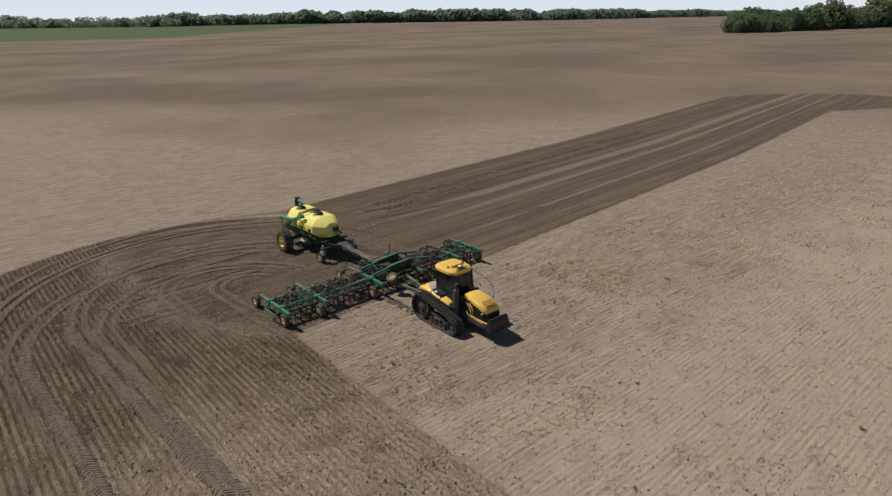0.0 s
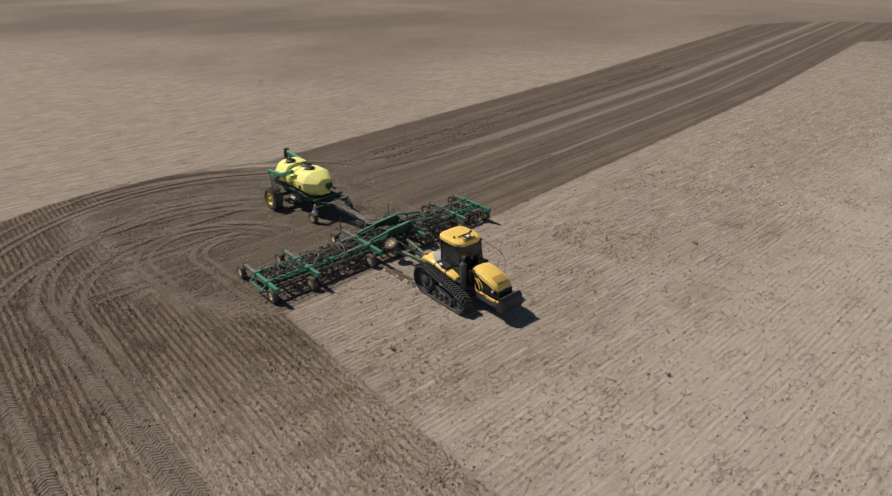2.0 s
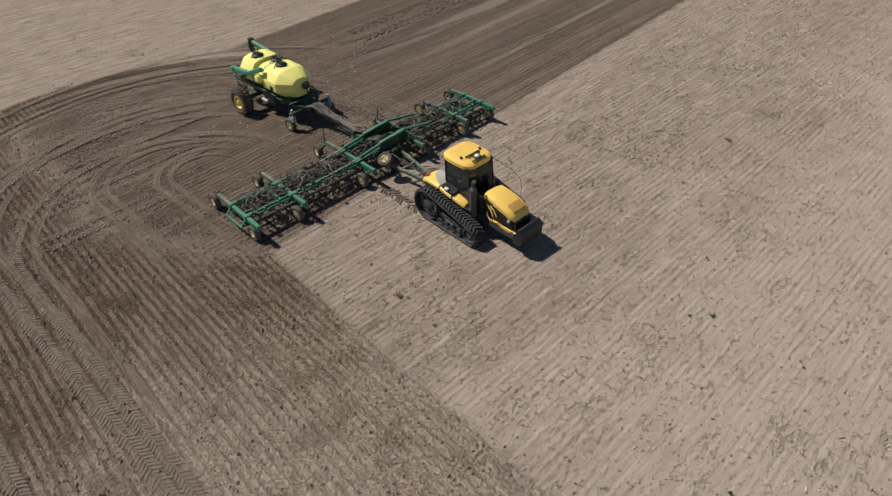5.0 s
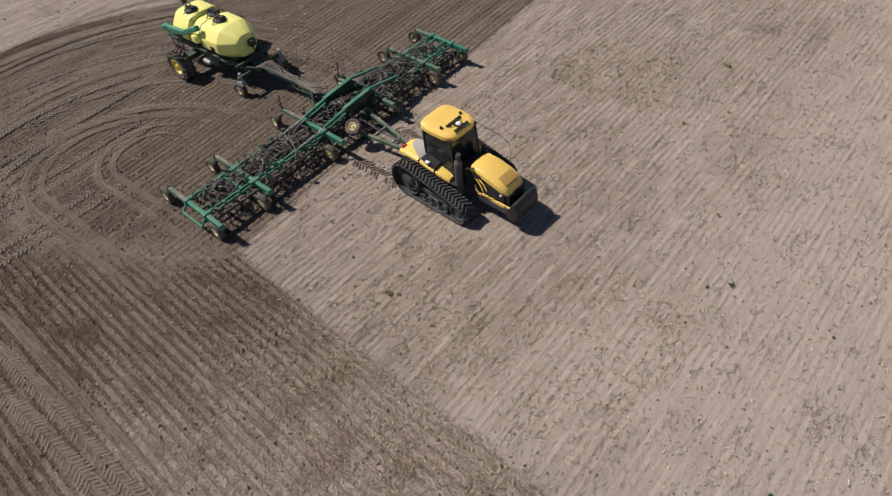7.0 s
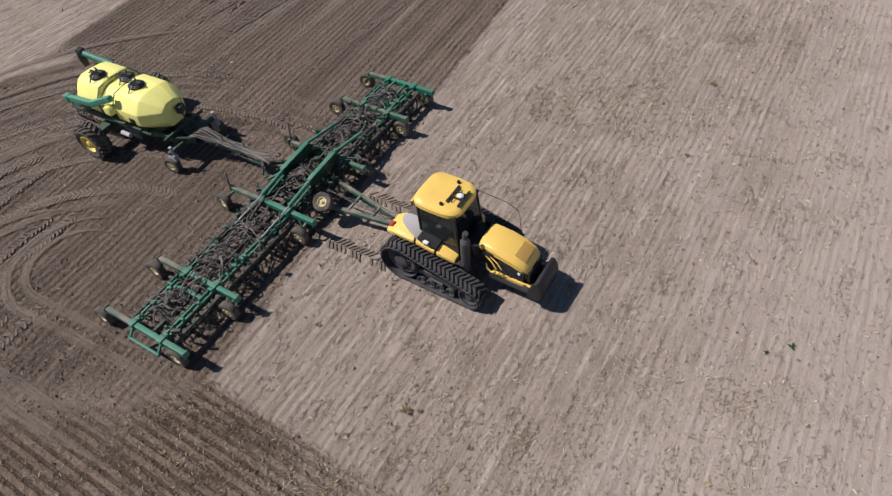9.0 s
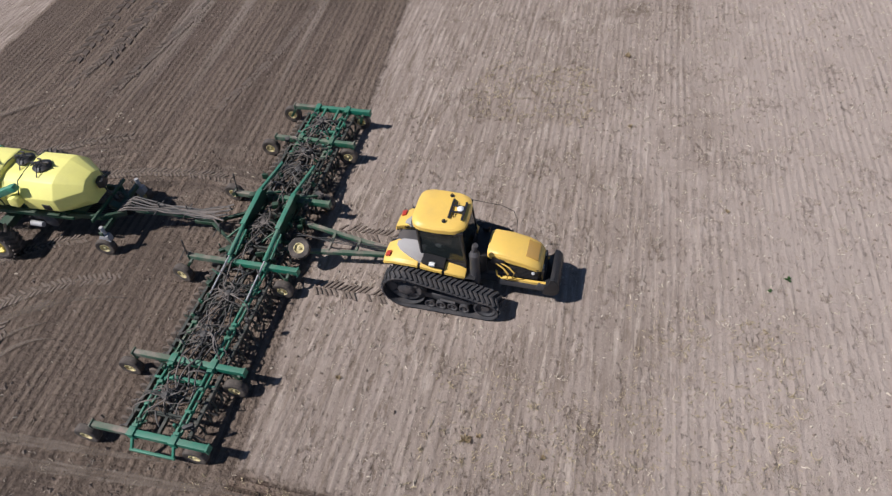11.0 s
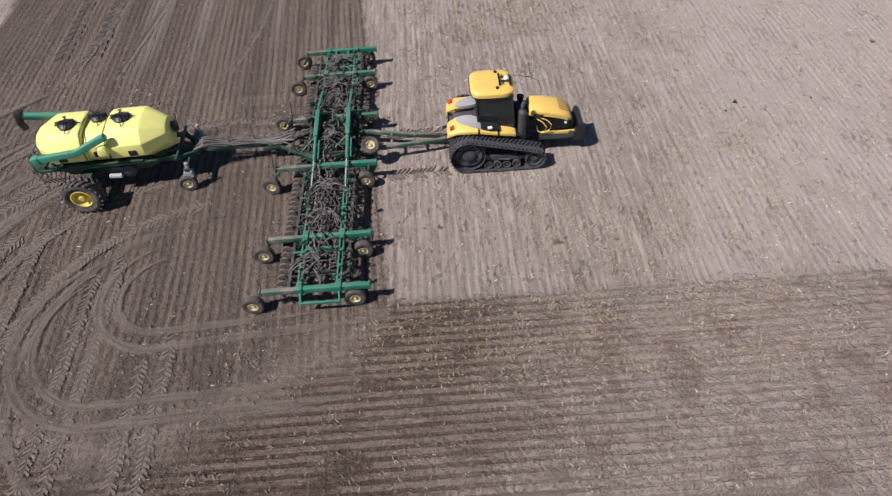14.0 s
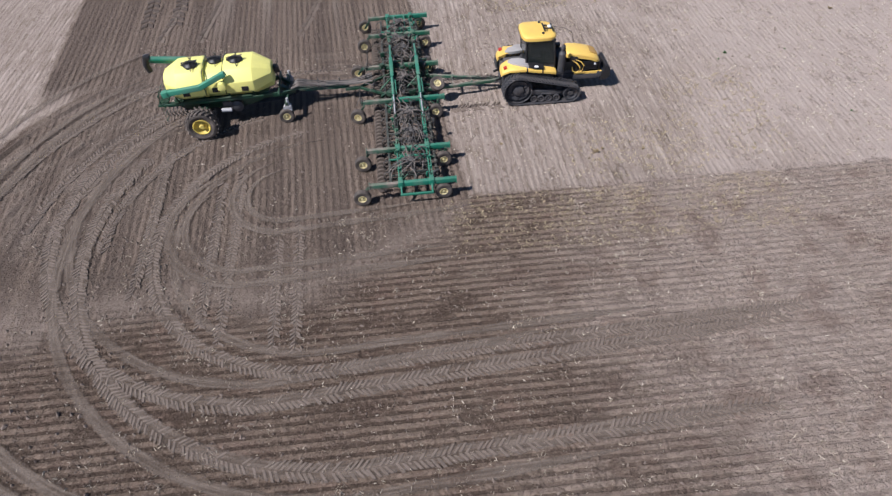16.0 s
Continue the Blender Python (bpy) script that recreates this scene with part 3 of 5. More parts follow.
        P("sill", YELLOW, root, lambda bm: prism(bm, [(1.75, 1.02), (3.25, 0.98), (3.38, 1.14), (2.6, 1.13), (1.8, 1.16)], s * 0.60 - 0.05, s * 0.60 + 0.05, 0.015), "yellow lower side rail")
        P("side_badge", WHITE, root, lambda bm: rod(bm, (2.9, s * 0.585, 1.62), (2.9, s * 0.66, 1.62), 0.06, n=12), "round white side lamp")
        P("side_vent", BLACK, root, lambda bm: [box(bm, (2.45, s * 0.57, z), (1.25, 0.10, 0.03), None, 0.008) for z in (1.3, 1.38, 1.46, 1.54, 1.62, 1.70, 1.78)], "black side louvres")
    P("grille", BLACK, root, lambda bm: (box(bm, (3.22, 0, 1.38), (0.10, 1.02, 0.62), None, 0.03), [box(bm, (3.28, 0, 1.14 + 0.09 * i), (0.03, 0.9, 0.035)) for i in range(6)]), "black front grille")
    for s in (-1, 1):
        P("headlight", GREY, root, lambda bm: box(bm, (3.225, s * 0.30, 1.66), (0.05, 0.22, 0.07), None, 0.02), "small grey headlight")
    P("front_weight", BLACK, root, lambda bm: prism(bm, [(3.30, 0.62), (3.66, 0.60), (3.84, 0.76), (3.86, 1.06), (3.80, 1.34), (3.66, 1.52), (3.52, 1.50), (3.50, 1.18), (3.30, 1.12)], -0.74, 0.74, 0.035), "black front weight block")
    for i in range(9):
        P("weight_plate", BLACK, root, lambda bm: box(bm, (3.79, -0.62 + 0.155 * i, 0.9), (0.14, 0.05, 0.42), None, 0.01))
    for s in (-1, 1):
        P("front_bracket", GREY_DARK, root, lambda bm: box(bm, (3.2, s * 0.68, 0.98), (0.28, 0.12, 0.30), rot_y(20), 0.03), "charcoal weight bracket")

    # exhaust and intake
    def exhaust(bm):
        rod(bm, (0.86, -0.92, 1.0), (0.86, -0.92, 2.58), 0.185, n=18)
        rod(bm, (0.86, -0.92, 2.58), (0.86, -0.92, 2.70), 0.185, 0.11, 18)
        tube(bm, [(0.86, -0.92, 2.66), (0.86, -0.92, 2.86), (0.88, -0.92, 2.98), (0.92, -0.92, 3.06)], 0.10, 12)
    P("exhaust", GREY_DARK, root, exhaust, "black exhaust stack beside the cab")
    P("air_intake", BLACK, root, lambda bm: (rod(bm, (0.95, 0.70, 1.6), (0.95, 0.70, 2.16), 0.13, n=14), rod(bm, (0.95, 0.70, 2.16), (0.95, 0.70, 2.3), 0.16, n=14)), "black air intake canister")

    # cab
    P("cab_base", GREY_DARK, root, lambda bm: (box(bm, (-0.35, 0, 1.65), (1.75, 1.72, 0.55), None, 0.06), box(bm, (-1.7, 0, 1.65), (1.1, 1.3, 0.35), None, 0.06)), "charcoal cab floor")
    cab = P("cab_frame", BLACK, root, lambda bm: [beam(bm, a, b, 0.09, 0.09, 0.015) for a, b in [((x0, s * 0.84, 1.85), (x1, s * 0.80, 3.42)) for s in (-1, 1) for x0, x1 in ((-1.10, -1.18), (0.52, 0.36))] + [((-1.15, s * 0.82, z), (0.45, s * 0.82, z)) for s in (-1, 1) for z in (1.92, 3.38)] + [((x, -0.82, z), (x, 0.82, z)) for x, z in ((-1.14, 1.92), (0.5, 1.92), (-1.18, 3.38), (0.37, 3.38))]], "black cab posts")
    for s in (-1, 1):
        P("side_window", GLASS, cab, lambda bm: loft(bm, [[(-1.10, s * 0.845, 1.98), (0.46, s * 0.845, 1.98), (0.34, s * 0.805, 3.34), (-1.16, s * 0.805, 3.34)], [(-1.10, s * 0.835, 1.98), (0.46, s * 0.835, 1.98), (0.34, s * 0.795, 3.34), (-1.16, s * 0.795, 3.34)]]), "dark tinted side window", False)
    P("windscreen", GLASS, cab, lambda bm: box(bm, (0.455, 0, 2.66), (0.012, 1.60, 1.40), rot_y(-6.5)), "dark tinted windscreen", False)
    P("rear_window", GLASS, cab, lambda bm: box(bm, (-1.15, 0, 2.66), (0.012, 1.60, 1.40), rot_y(-3)), "dark tinted rear window", False)
    P("seat", BLACK, root, lambda bm: (box(bm, (-0.45, 0, 2.15), (0.55, 0.55, 0.18), None, 0.05), box(bm, (-0.72, 0, 2.50), (0.14, 0.52, 0.70), rot_y(-8), 0.05), box(bm, (0.2, 0, 2.1), (0.25, 0.5, 0.5), None, 0.06)), "black driver seat and console")

    def roof(bm):
        def ring(z, k):
            pts = []
            for i in range(32):
                a = 2 * math.pi * i / 32
                c, sn = math.cos(a), math.sin(a)
                rx, ry = 0.97 - k, 0.95 - k
                e = 0.45
                front = 1.0 - (0.10 * max(0, c))
                pts.append((-0.45 + rx * math.copysign(abs(c) ** e, c), ry * math.copysign(abs(sn) ** e, sn) * front, z - 0.03 * c))
            return pts
        loft(bm, [ring(3.36, 0.10), ring(3.4, 0.0), ring(3.56, 0.0), ring(3.63, 0.06), ring(3.67, 0.20), ring(3.685, 0.5)])
    top = P("roof", YELLOW, root, roof, "rounded amber yellow cab roof")

    def rails(bm):
        for yy in (-0.34, 0.34):
            tube(bm, [(0.02, yy, 3.67), (0.02, yy, 3.73), (0.02, yy * 0.35, 3.73)], 0.02)
        beam(bm, (-0.12, -0.46, 3.73), (-0.12, 0.46, 3.73), 0.085, 0.04)
        beam(bm, (0.34, -0.46, 3.7), (0.34, 0.40, 3.7), 0.085, 0.04)
        beam(bm, (-0.12, -0.13, 3.73), (0.34, -0.13, 3.7), 0.07, 0.04)
        beam(bm, (-0.12, 0.16, 3.73), (0.34, 0.16, 3.7), 0.07, 0.04)
    P("antenna_bracket", BLACK, top, rails, "black antenna bracket")
    P("receiver", WHITE, top, lambda bm: (rod(bm, (0.20, 0.0, 3.72), (0.20, 0.0, 3.78), 0.11, 0.12, 18), rod(bm, (0.20, 0.0, 3.78), (0.20, 0.0, 3.83), 0.12, 0.06, 18)), "white satellite receiver")
    for yy in (-0.62, 0.62):
        P("beacon", BLACK, top, lambda bm: (rod(bm, (-0.25, yy, 3.64), (-0.25, yy, 3.74), 0.06, n=12), rod(bm, (-0.25, yy, 3.72), (-0.25, yy, 3.77), 0.075, 0.05, 12)), "small black beacon")
    P("roof_rail", BLACK, top, lambda bm: tube(bm, [(-1.30, -0.93, 3.42), (-1.42, -0.60, 3.44), (-1.43, 0.6, 3.44), (-1.30, 0.93, 3.42), (-0.6, 0.99, 3.42), (0.2, 0.92, 3.42)], 0.018), "thin black rail along the roof edge")
    P("whip_antenna", BLACK, root, lambda bm: tube(bm, [(0.35, 0.90, 3.35), (0.8, 1.05, 3.15), (1.4, 1.2, 2.95), (1.85, 1.28, 2.65), (2.0, 1.25, 2.2), (2.0, 1.1, 1.5), (2.0, 0.6, 1.2)], 0.012, 5), "thin black hand rail wire")
    P("drawbar", GREY_DARK, root, lambda bm: (beam(bm, (-1.5, 0, 0.62), (-2.75, -0.1, 0.58), 0.16, 0.10), box(bm, (-2.35, 0, 0.75), (0.3, 0.6, 0.5), None, 0.04)), "black rear drawbar")
    for s in (-1, 1):
        P("link_arm", BLACK, root, lambda bm: beam(bm, (-2.2, s * 0.45, 1.1), (-2.75, s * 0.5, 0.9), 0.08, 0.12), "black lower link arm")
        P("lift_rod", BLACK, root, lambda bm: rod(bm, (-2.2, s * 0.3, 1.5), (-2.6, s * 0.48, 0.95), 0.04), "black lift rod")
    return root


build_tractor()

# ---------------------------------------------------------------- seed drill
def build_drill():
    rng = random.Random(5)
    root = thing("seed_drill", pose(0, 0, 0), "wide green folding air seed drill with hoses, working behind a tractor", "seed drill")
    small_tyre = tyre_mesh("drill_tyre", 0.42, 0.31, 0.20, TYRE, 26)
    small_rim = rim_mesh("drill_rim", 0.21, 0.30, RIM_PALE)

    # fore-and-aft beams with wheels at both ends
    beams = [(-8.40, -2.35, 1.78, GREEN), (-5.70, -2.45, 1.75, GREEN), (-1.30, -2.65, 1.90, GREEN), (2.30, -2.35, 1.88, GREEN_DIRTY), (6.05, -2.10, 1.68, GREEN_DIRTY), (8.40, -2.10, 1.70, GREEN)]
    z = 0.98
    for y, x0, x1, mat in beams:
        def fore(bm):
            beam(bm, (-1.0, y, z), (x1, y, z), 0.20, 0.24, 0.02)
            box(bm, (x1 + 0.02, y, z), (0.05, 0.26, 0.30), None, 0.01)
            for xx in (-0.87, 0.62):
                box(bm, (xx, y, z + 0.02), (0.24, 0.30, 0.32), None, 0.02)
        P("frame_beam", mat, root, fore)
        P("beam_extension", DUSTED, root, lambda bm: (beam(bm, (x0, y, z - 0.01), (-0.995, y, z - 0.01), 0.19, 0.22, 0.02), box(bm, (x0 - 0.02, y, z), (0.05, 0.26, 0.30), None, 0.01)), "dust-covered rear end of the beam")
    spots = [(1.17, -8.47), (1.39, -6.05), (1.37, -1.80), (1.40, 2.90), (1.37, 5.94), (1.18, 8.47), (-2.77, -8.52), (-2.71, -5.95), (-2.93, -1.75), (-2.90, 2.85), (-2.50, 5.95), (-2.43, 8.51)]
    for n, (x, y) in enumerate(spots):
        turn = rng.uniform(-9, 9)
        wheel = shared("wheel", small_tyre, root, pose(x, y, 0.385, rng.uniform(0, 40), 0, turn), "dusty drill wheel with a cream rim")
        wheel.matrix_basis = pose(x, y, 0.41, 0, 0, turn)
        shared("rim", small_rim, wheel, Matrix())
        beam_y = min(beams, key=lambda b: abs(b[0] - y))[0]
        bx = x + (0.28 if x > 0 else -0.02)

        def arm(bm):
            side = 0.22 if y < beam_y else -0.22
            beam(bm, (x, y + side, 0.38), (x + (0.18 if x > 0 else 0.35), y + side, 0.86), 0.06, 0.12)
            beam(bm, (x + (0.18 if x > 0 else 0.35), y + side, 0.84), (x + (0.18 if x > 0 else 0.4), beam_y, 0.90), 0.10, 0.10)
            rod(bm, (x, y + side, 0.385), (x, y, 0.385), 0.04)
            rod(bm, (x + 0.12, y + side, 0.60), (x + (0.5 if x < 0 else -0.4), beam_y, 0.95), 0.035)
        P("wheel_arm", GREEN_DARK, root, arm)
    # pivoting stone wheel carried high at the hitch
    w = shared("wheel", small_tyre, root, pose(1.64, -0.30, 1.16, -52, 0, 18), "raised dusty wheel with a cream rim at the hitch")
    shared("rim", small_rim, w, Matrix())
    P("wheel_arm", GREEN_DARK, root, lambda bm: (beam(bm, (1.62, -0.26, 1.12), (1.3, 0.0, 0.9), 0.08, 0.14), beam(bm, (1.3, 0.0, 0.95), (0.7, 0.1, 0.95), 0.12, 0.12)))

    # cross bars: upper main bars by wing, lower tool bars
    spans = [(-8.28, -5.82), (-5.58, -4.15), (-4.15, -1.42), (-1.18, 2.18), (2.42, 4.9), (4.9, 5.93), (6.17, 8.28)]
    bright = {0, 6}
    for x in (-0.87, 0.62):
        for i, (a, b) in enumerate(spans):
            P("main_bar", IRON_DUSTY if i == 4 or (i == 2 and x < 0) else (GREEN if i in bright or (i in (1, 2) and x > 0) else (GREEN_DIRTY if i in (1, 5) else GREEN_DARK)), root, lambda bm: (beam(bm, (x - 0.055, a, 1.05), (x - 0.055, b, 1.05), 0.07, 0.13), beam(bm, (x + 0.07, a + 0.1, 0.97), (x + 0.07, b - 0.1, 0.97), 0.06, 0.10), [box(bm, (x, a + (b - a) * f, 1.06), (0.20, 0.10, 0.17), rot_z(8), 0.01) for f in (0.04, 0.35, 0.68, 0.96)]))
    for x in (-1.35, -0.15, 0.92):
        for a, b in ((-8.2, -5.8), (-5.6, -1.45), (-1.15, 2.15), (2.45, 5.9), (6.2, 8.2)):
            P("tool_bar", IRON_DUSTY, root, lambda bm: beam(bm, (x, a, 0.78), (x, b, 0.78), 0.11, 0.12))
    for y in (-7.6, -6.95, -6.35, -4.9, -4.2, -3.2, -2.3, -0.4, 0.5, 1.4, 3.2, 4.2, 5.2, 6.75, 7.5):
        P("cross_tie", GREEN if y in (-6.35, 6.75) else IRON_DUSTY, root, lambda bm: (beam(bm, (-0.80, y, 0.99), (0.55, y, 0.99), 0.13 if y in (-6.35, 6.75) else 0.07, 0.12), beam(bm, (-1.35, y, 0.83), (0.92, y, 0.83), 0.08, 0.08)))
    # raised fold frames over the middle: deep plates, cylinders and rods
    for x in (-0.87, 0.62):
        P("fold_plate", GREEN_DARK, root, lambda bm: loft(bm, [[(x + s, 0.0, 1.20), (x + s, 0.25, 1.62), (x + s, 1.95, 1.72), (x + s, 2.25, 1.42), (x + s, 2.1, 1.15), (x + s, 0.3, 1.08)] for s in (-0.08, 0.08)]), "dark green deep fold plate")
        P("fold_rail", GREEN, root, lambda bm: (beam(bm, (x, 0.15, 1.60), (x, 1.98, 1.74), 0.20, 0.05), beam(bm, (x, 1.95, 1.72), (x, 4.05, 1.34), 0.10, 0.12)), "bright green fold rail")
        P("fold_cylinder", GREEN, root, lambda bm: (rod(bm, (x, 0.25, 1.50), (x, -1.25, 1.30), 0.085, n=12), rod(bm, (x + 0.16, 0.05, 1.40), (x + 0.16, -1.1, 1.24), 0.045)), "bright green hydraulic cylinder")
        P("cylinder_rod", GREY, root, lambda bm: rod(bm, (x, -1.25, 1.30), (x, -3.0, 1.14), 0.035), "grey cylinder rod")
        P("fold_brace", GREEN_DIRTY, root, lambda bm: beam(bm, (x - 0.08, 0.35, 1.35), (x - 0.75, -0.15, 0.95), 0.07, 0.07), "dusty green brace")
        P("fold_brace", GREEN_DIRTY, root, lambda bm: beam(bm, (x + 0.08, 2.1, 1.4), (x + 0.65, 2.6, 1.1), 0.07, 0.09), "dusty green brace")
    # outer guard under the wing tip
    P("wing_guard", GREEN, root, lambda bm: (beam(bm, (-0.92, -8.80, 0.62), (0.68, -8.80, 0.62), 0.09, 0.11), [beam(bm, (x, -8.80, 0.62), (x, -8.45, 0.98), 0.08, 0.09) for x in (-0.86, 0.62)]), "bright green guard frame at the wing tip")
    P("wing_guard", GREEN, root, lambda bm: [beam(bm, (x, 6.8, 1.02), (x, 8.3, 1.08), 0.09, 0.12) for x in (-0.45, 0.2)], "green wing tie frame")
    # upright rods behind the middle beams
    for x, y, h, lean in ((-2.75, -1.35, 1.9, 0.1), (-2.30, 2.3, 2.05, 0.12), (-2.0, 0.0, 1.5, 0.15)):
        P("marker_post", STEEL, root, lambda bm: (rod(bm, (x, y, 0.95), (x + lean, y + 0.05, h), 0.03), rod(bm, (x + lean * 0.6, y, 1.3), (x + 0.35, y + 0.1, 1.0), 0.02), rod(bm, (x - 0.2, y - 0.25, 1.0), (x + lean * 0.5, y, 1.4), 0.02)))

    # shanks, one mesh shared
    bm = bmesh.new()
    pts = [(0, 0, 0.76), (-0.16, 0, 0.80), (-0.30, 0, 0.68), (-0.34, 0, 0.45), (-0.22, 0, 0.22), (-0.06, 0, 0.06), (0.02, 0, -0.04)]
    tube(bm, pts, 0.030, 6)
    box(bm, (0, 0, 0.78), (0.12, 0.08, 0.16))
    box(bm, (-0.04, 0, 0.03), (0.22, 0.05, 0.10), rot_y(35))
    shank = to_mesh("shank", bm, STEEL)
    bm = bmesh.new()
    lathe(bm, [(0.05, -0.05), (0.22, -0.045), (0.25, -0.02), (0.25, 0.02), (0.22, 0.045), (0.05, 0.05)], 18)
    packer = to_mesh("press_wheel", bm, CAKED)
    bm = bmesh.new()
    beam(bm, (0.95, 0, 0.62), (0.0, 0.07, 0.28), 0.05, 0.08)
    rod(bm, (0.62, 0, 0.80), (0.3, 0.05, 0.42), 0.028, n=6)
    box(bm, (0.55, 0.0, 0.55), (0.16, 0.10, 0.10))
    press_arm = to_mesh("press_arm", bm, CAKED)
    ys = [-8.15 + 0.302 * i for i in range(55)]
    heads = {}
    for i, y in enumerate(ys):
        x = (-1.35, 0.92, -0.15)[i % 3]
        heads[i] = (x - 0.25, y, 0.75)
        shared("shank", shank, root, Matrix.Translation((x, y, 0)) @ Matrix.Rotation(radians(rng.uniform(-4, 4)), 4, "Z"))
        if -8.0 < y < 8.0:
            shared("press_arm", press_arm, root, Matrix.Translation((-1.80, y, rng.uniform(-0.02, 0.02))))
            shared("press_wheel", packer, root, Matrix.Translation((-1.80, y + 0.07, 0.25)))
    # openers along the front bar
    bm = bmesh.new()
    beam(bm, (0.0, 0, 0.80), (0.12, 0, 0.48), 0.06, 0.08)
    beam(bm, (0.12, 0, 0.50), (0.02, 0, 0.02), 0.05, 0.10)
    box(bm, (0.02, 0, 0.84), (0.15, 0.11, 0.12), None, 0.02)
    opener = to_mesh("opener", bm, IRON_DUSTY)
    for i in range(40):
        y = -8.05 + 0.41 * i
        if min(abs(y - b[0]) for b in beams) > 0.25:
            shared("opener", opener, root, Matrix.Translation((0.92, y, 0)) @ Matrix.Rotation(radians(rng.uniform(-5, 5)), 4, "Z"))
    P("press_bar", IRON_DUSTY, root, lambda bm: [beam(bm, (-1.35, a, 0.66), (-1.35, b, 0.66), 0.10, 0.10) for a, b in ((-8.2, -5.8), (-5.6, -1.4), (-1.2, 2.2), (2.4, 5.9), (6.2, 8.2))])
    # seed towers and hoses
    towers = [(-0.25, -7.15), (-0.10, -4.75), (-0.05, -2.95), (-0.20, 0.55), (0.0, 3.75), (-0.2, 4.95), (-0.15, 7.05)]
    for tx, ty in towers:
        P("seed_tower", HOSE, root, lambda bm: (rod(bm, (tx, ty, 0.85), (tx, ty, 1.34), 0.06), rod(bm, (tx, ty, 1.32), (tx, ty, 1.40), 0.10, 0.14, 14), rod(bm, (tx, ty, 1.40), (tx, ty, 1.45), 0.14, 0.08, 14)), "grey seed distributor tower")
    for i, y in enumerate(ys):
        tx, ty = min(towers, key=lambda t: abs(t[1] - y))
        for _ in range(3):
            turn = rng.uniform(0, 6.283)
            a = Vector((tx + 0.10 * math.cos(turn), ty + 0.10 * math.sin(turn), 1.38))
            b = Vector(heads[i])
            reach = min(1.0, rng.uniform(0.7, 1.3) / max(0.3, (b - a).length))
            b = a.lerp(b, reach) + Vector((rng.uniform(-0.25, 0.25), rng.uniform(-0.25, 0.25), 0))
            b.z = rng.uniform(0.70, 0.92)
            p1 = a + Vector((math.cos(turn) * 0.45, math.sin(turn) * 0.45, rng.uniform(0.05, 0.30)))
            p2 = b + Vector((rng.uniform(-0.4, 0.4), rng.uniform(-0.4, 0.4), rng.uniform(0.15, 0.50)))
            pts = [a * (1 - t) ** 3 + p1 * 3 * t * (1 - t) ** 2 + p2 * 3 * t * t * (1 - t) + b * t ** 3 for t in (j / 9 for j in range(10))]
            P("seed_hose", HOSE if rng.random() < 0.5 else HOSE_DUSTY, root, lambda bm: tube(bm, pts, rng.uniform(0.015, 0.024), 5))
    # hose bundles lying along the wings
    for n in range(18):
        y0, y1 = rng.choice(((0.4, -2.9), (0.4, -4.7), (-2.9, -7.1), (0.6, 3.7), (0.6, 4.9), (3.8, 7.0), (2.6, 5.6), (-1.5, -4.0)))
        off = rng.uniform(-0.5, 0.5)
        ph = rng.uniform(0, 6)
        pts = [(-0.2 + off + 0.16 * math.sin(i * 0.9 + ph) + rng.uniform(-0.08, 0.08), y0 + (y1 - y0) * i / 11, 1.12 + 0.10 * math.sin(i * 1.3 + n) + rng.uniform(-0.03, 0.06)) for i in range(12)]
        P("supply_hose", HOSE if n % 2 else HOSE_DUSTY, root, lambda bm: tube(bm, pts, 0.030, 6), "grey supply hose along the wing")
    # drawbar to the tractor
    P("tongue", DUSTED, root, lambda bm: (beam(bm, (0.7, 1.35, 0.82), (5.2, 0.62, 0.62), 0.16, 0.18), beam(bm, (0.7, -0.25, 0.82), (5.2, 0.44, 0.62), 0.16, 0.18), beam(bm, (2.6, 0.05, 0.80), (2.6, 1.05, 0.80), 0.10, 0.10), beam(bm, (3.7, 0.25, 0.76), (3.7, 0.85, 0.76), 0.09, 0.09), box(bm, (5.15, 0.53, 0.62), (0.4, 0.34, 0.2), None, 0.03)), "dusty green drawbar tongue")
    for n in range(4):
        P("hydraulic_hose", BLACK, root, lambda bm: tube(bm, [(1.0 + 0.55 * i, 0.45 + 0.05 * n + 0.05 * math.sin(i + n), 0.95 + 0.06 * math.sin(i * 1.7 + n) - 0.02 * i) for i in range(9)], 0.016, 5))
    # valve blocks, plates and pipes over the middle
    for n in range(34):
        x, y = rng.uniform(-1.5, 1.5), rng.choice((rng.uniform(-1.0, 2.2), rng.uniform(-1.0, 2.2), rng.uniform(-8, 8)))
        P("valve_plate", GREEN_DARK if n % 3 else STEEL, root, lambda bm: (box(bm, (x, y, 1.0 + 0.25 * rng.random()), (rng.uniform(0.12, 0.40), rng.uniform(0.05, 0.25), rng.uniform(0.08, 0.28)), rot_z(rng.uniform(-40, 40)), 0.012), rod(bm, (x, y, 0.8), (x + rng.uniform(-0.3, 0.3), y + rng.uniform(-0.3, 0.3), 1.35), 0.02)))
    # row brackets and looped hoses along the bars
    for n in range(64):
        x = rng.choice((-0.87, 0.62)) + rng.uniform(-0.22, 0.22)
        y = rng.uniform(-8.2, 8.2)
        h = rng.uniform(0.14, 0.34)
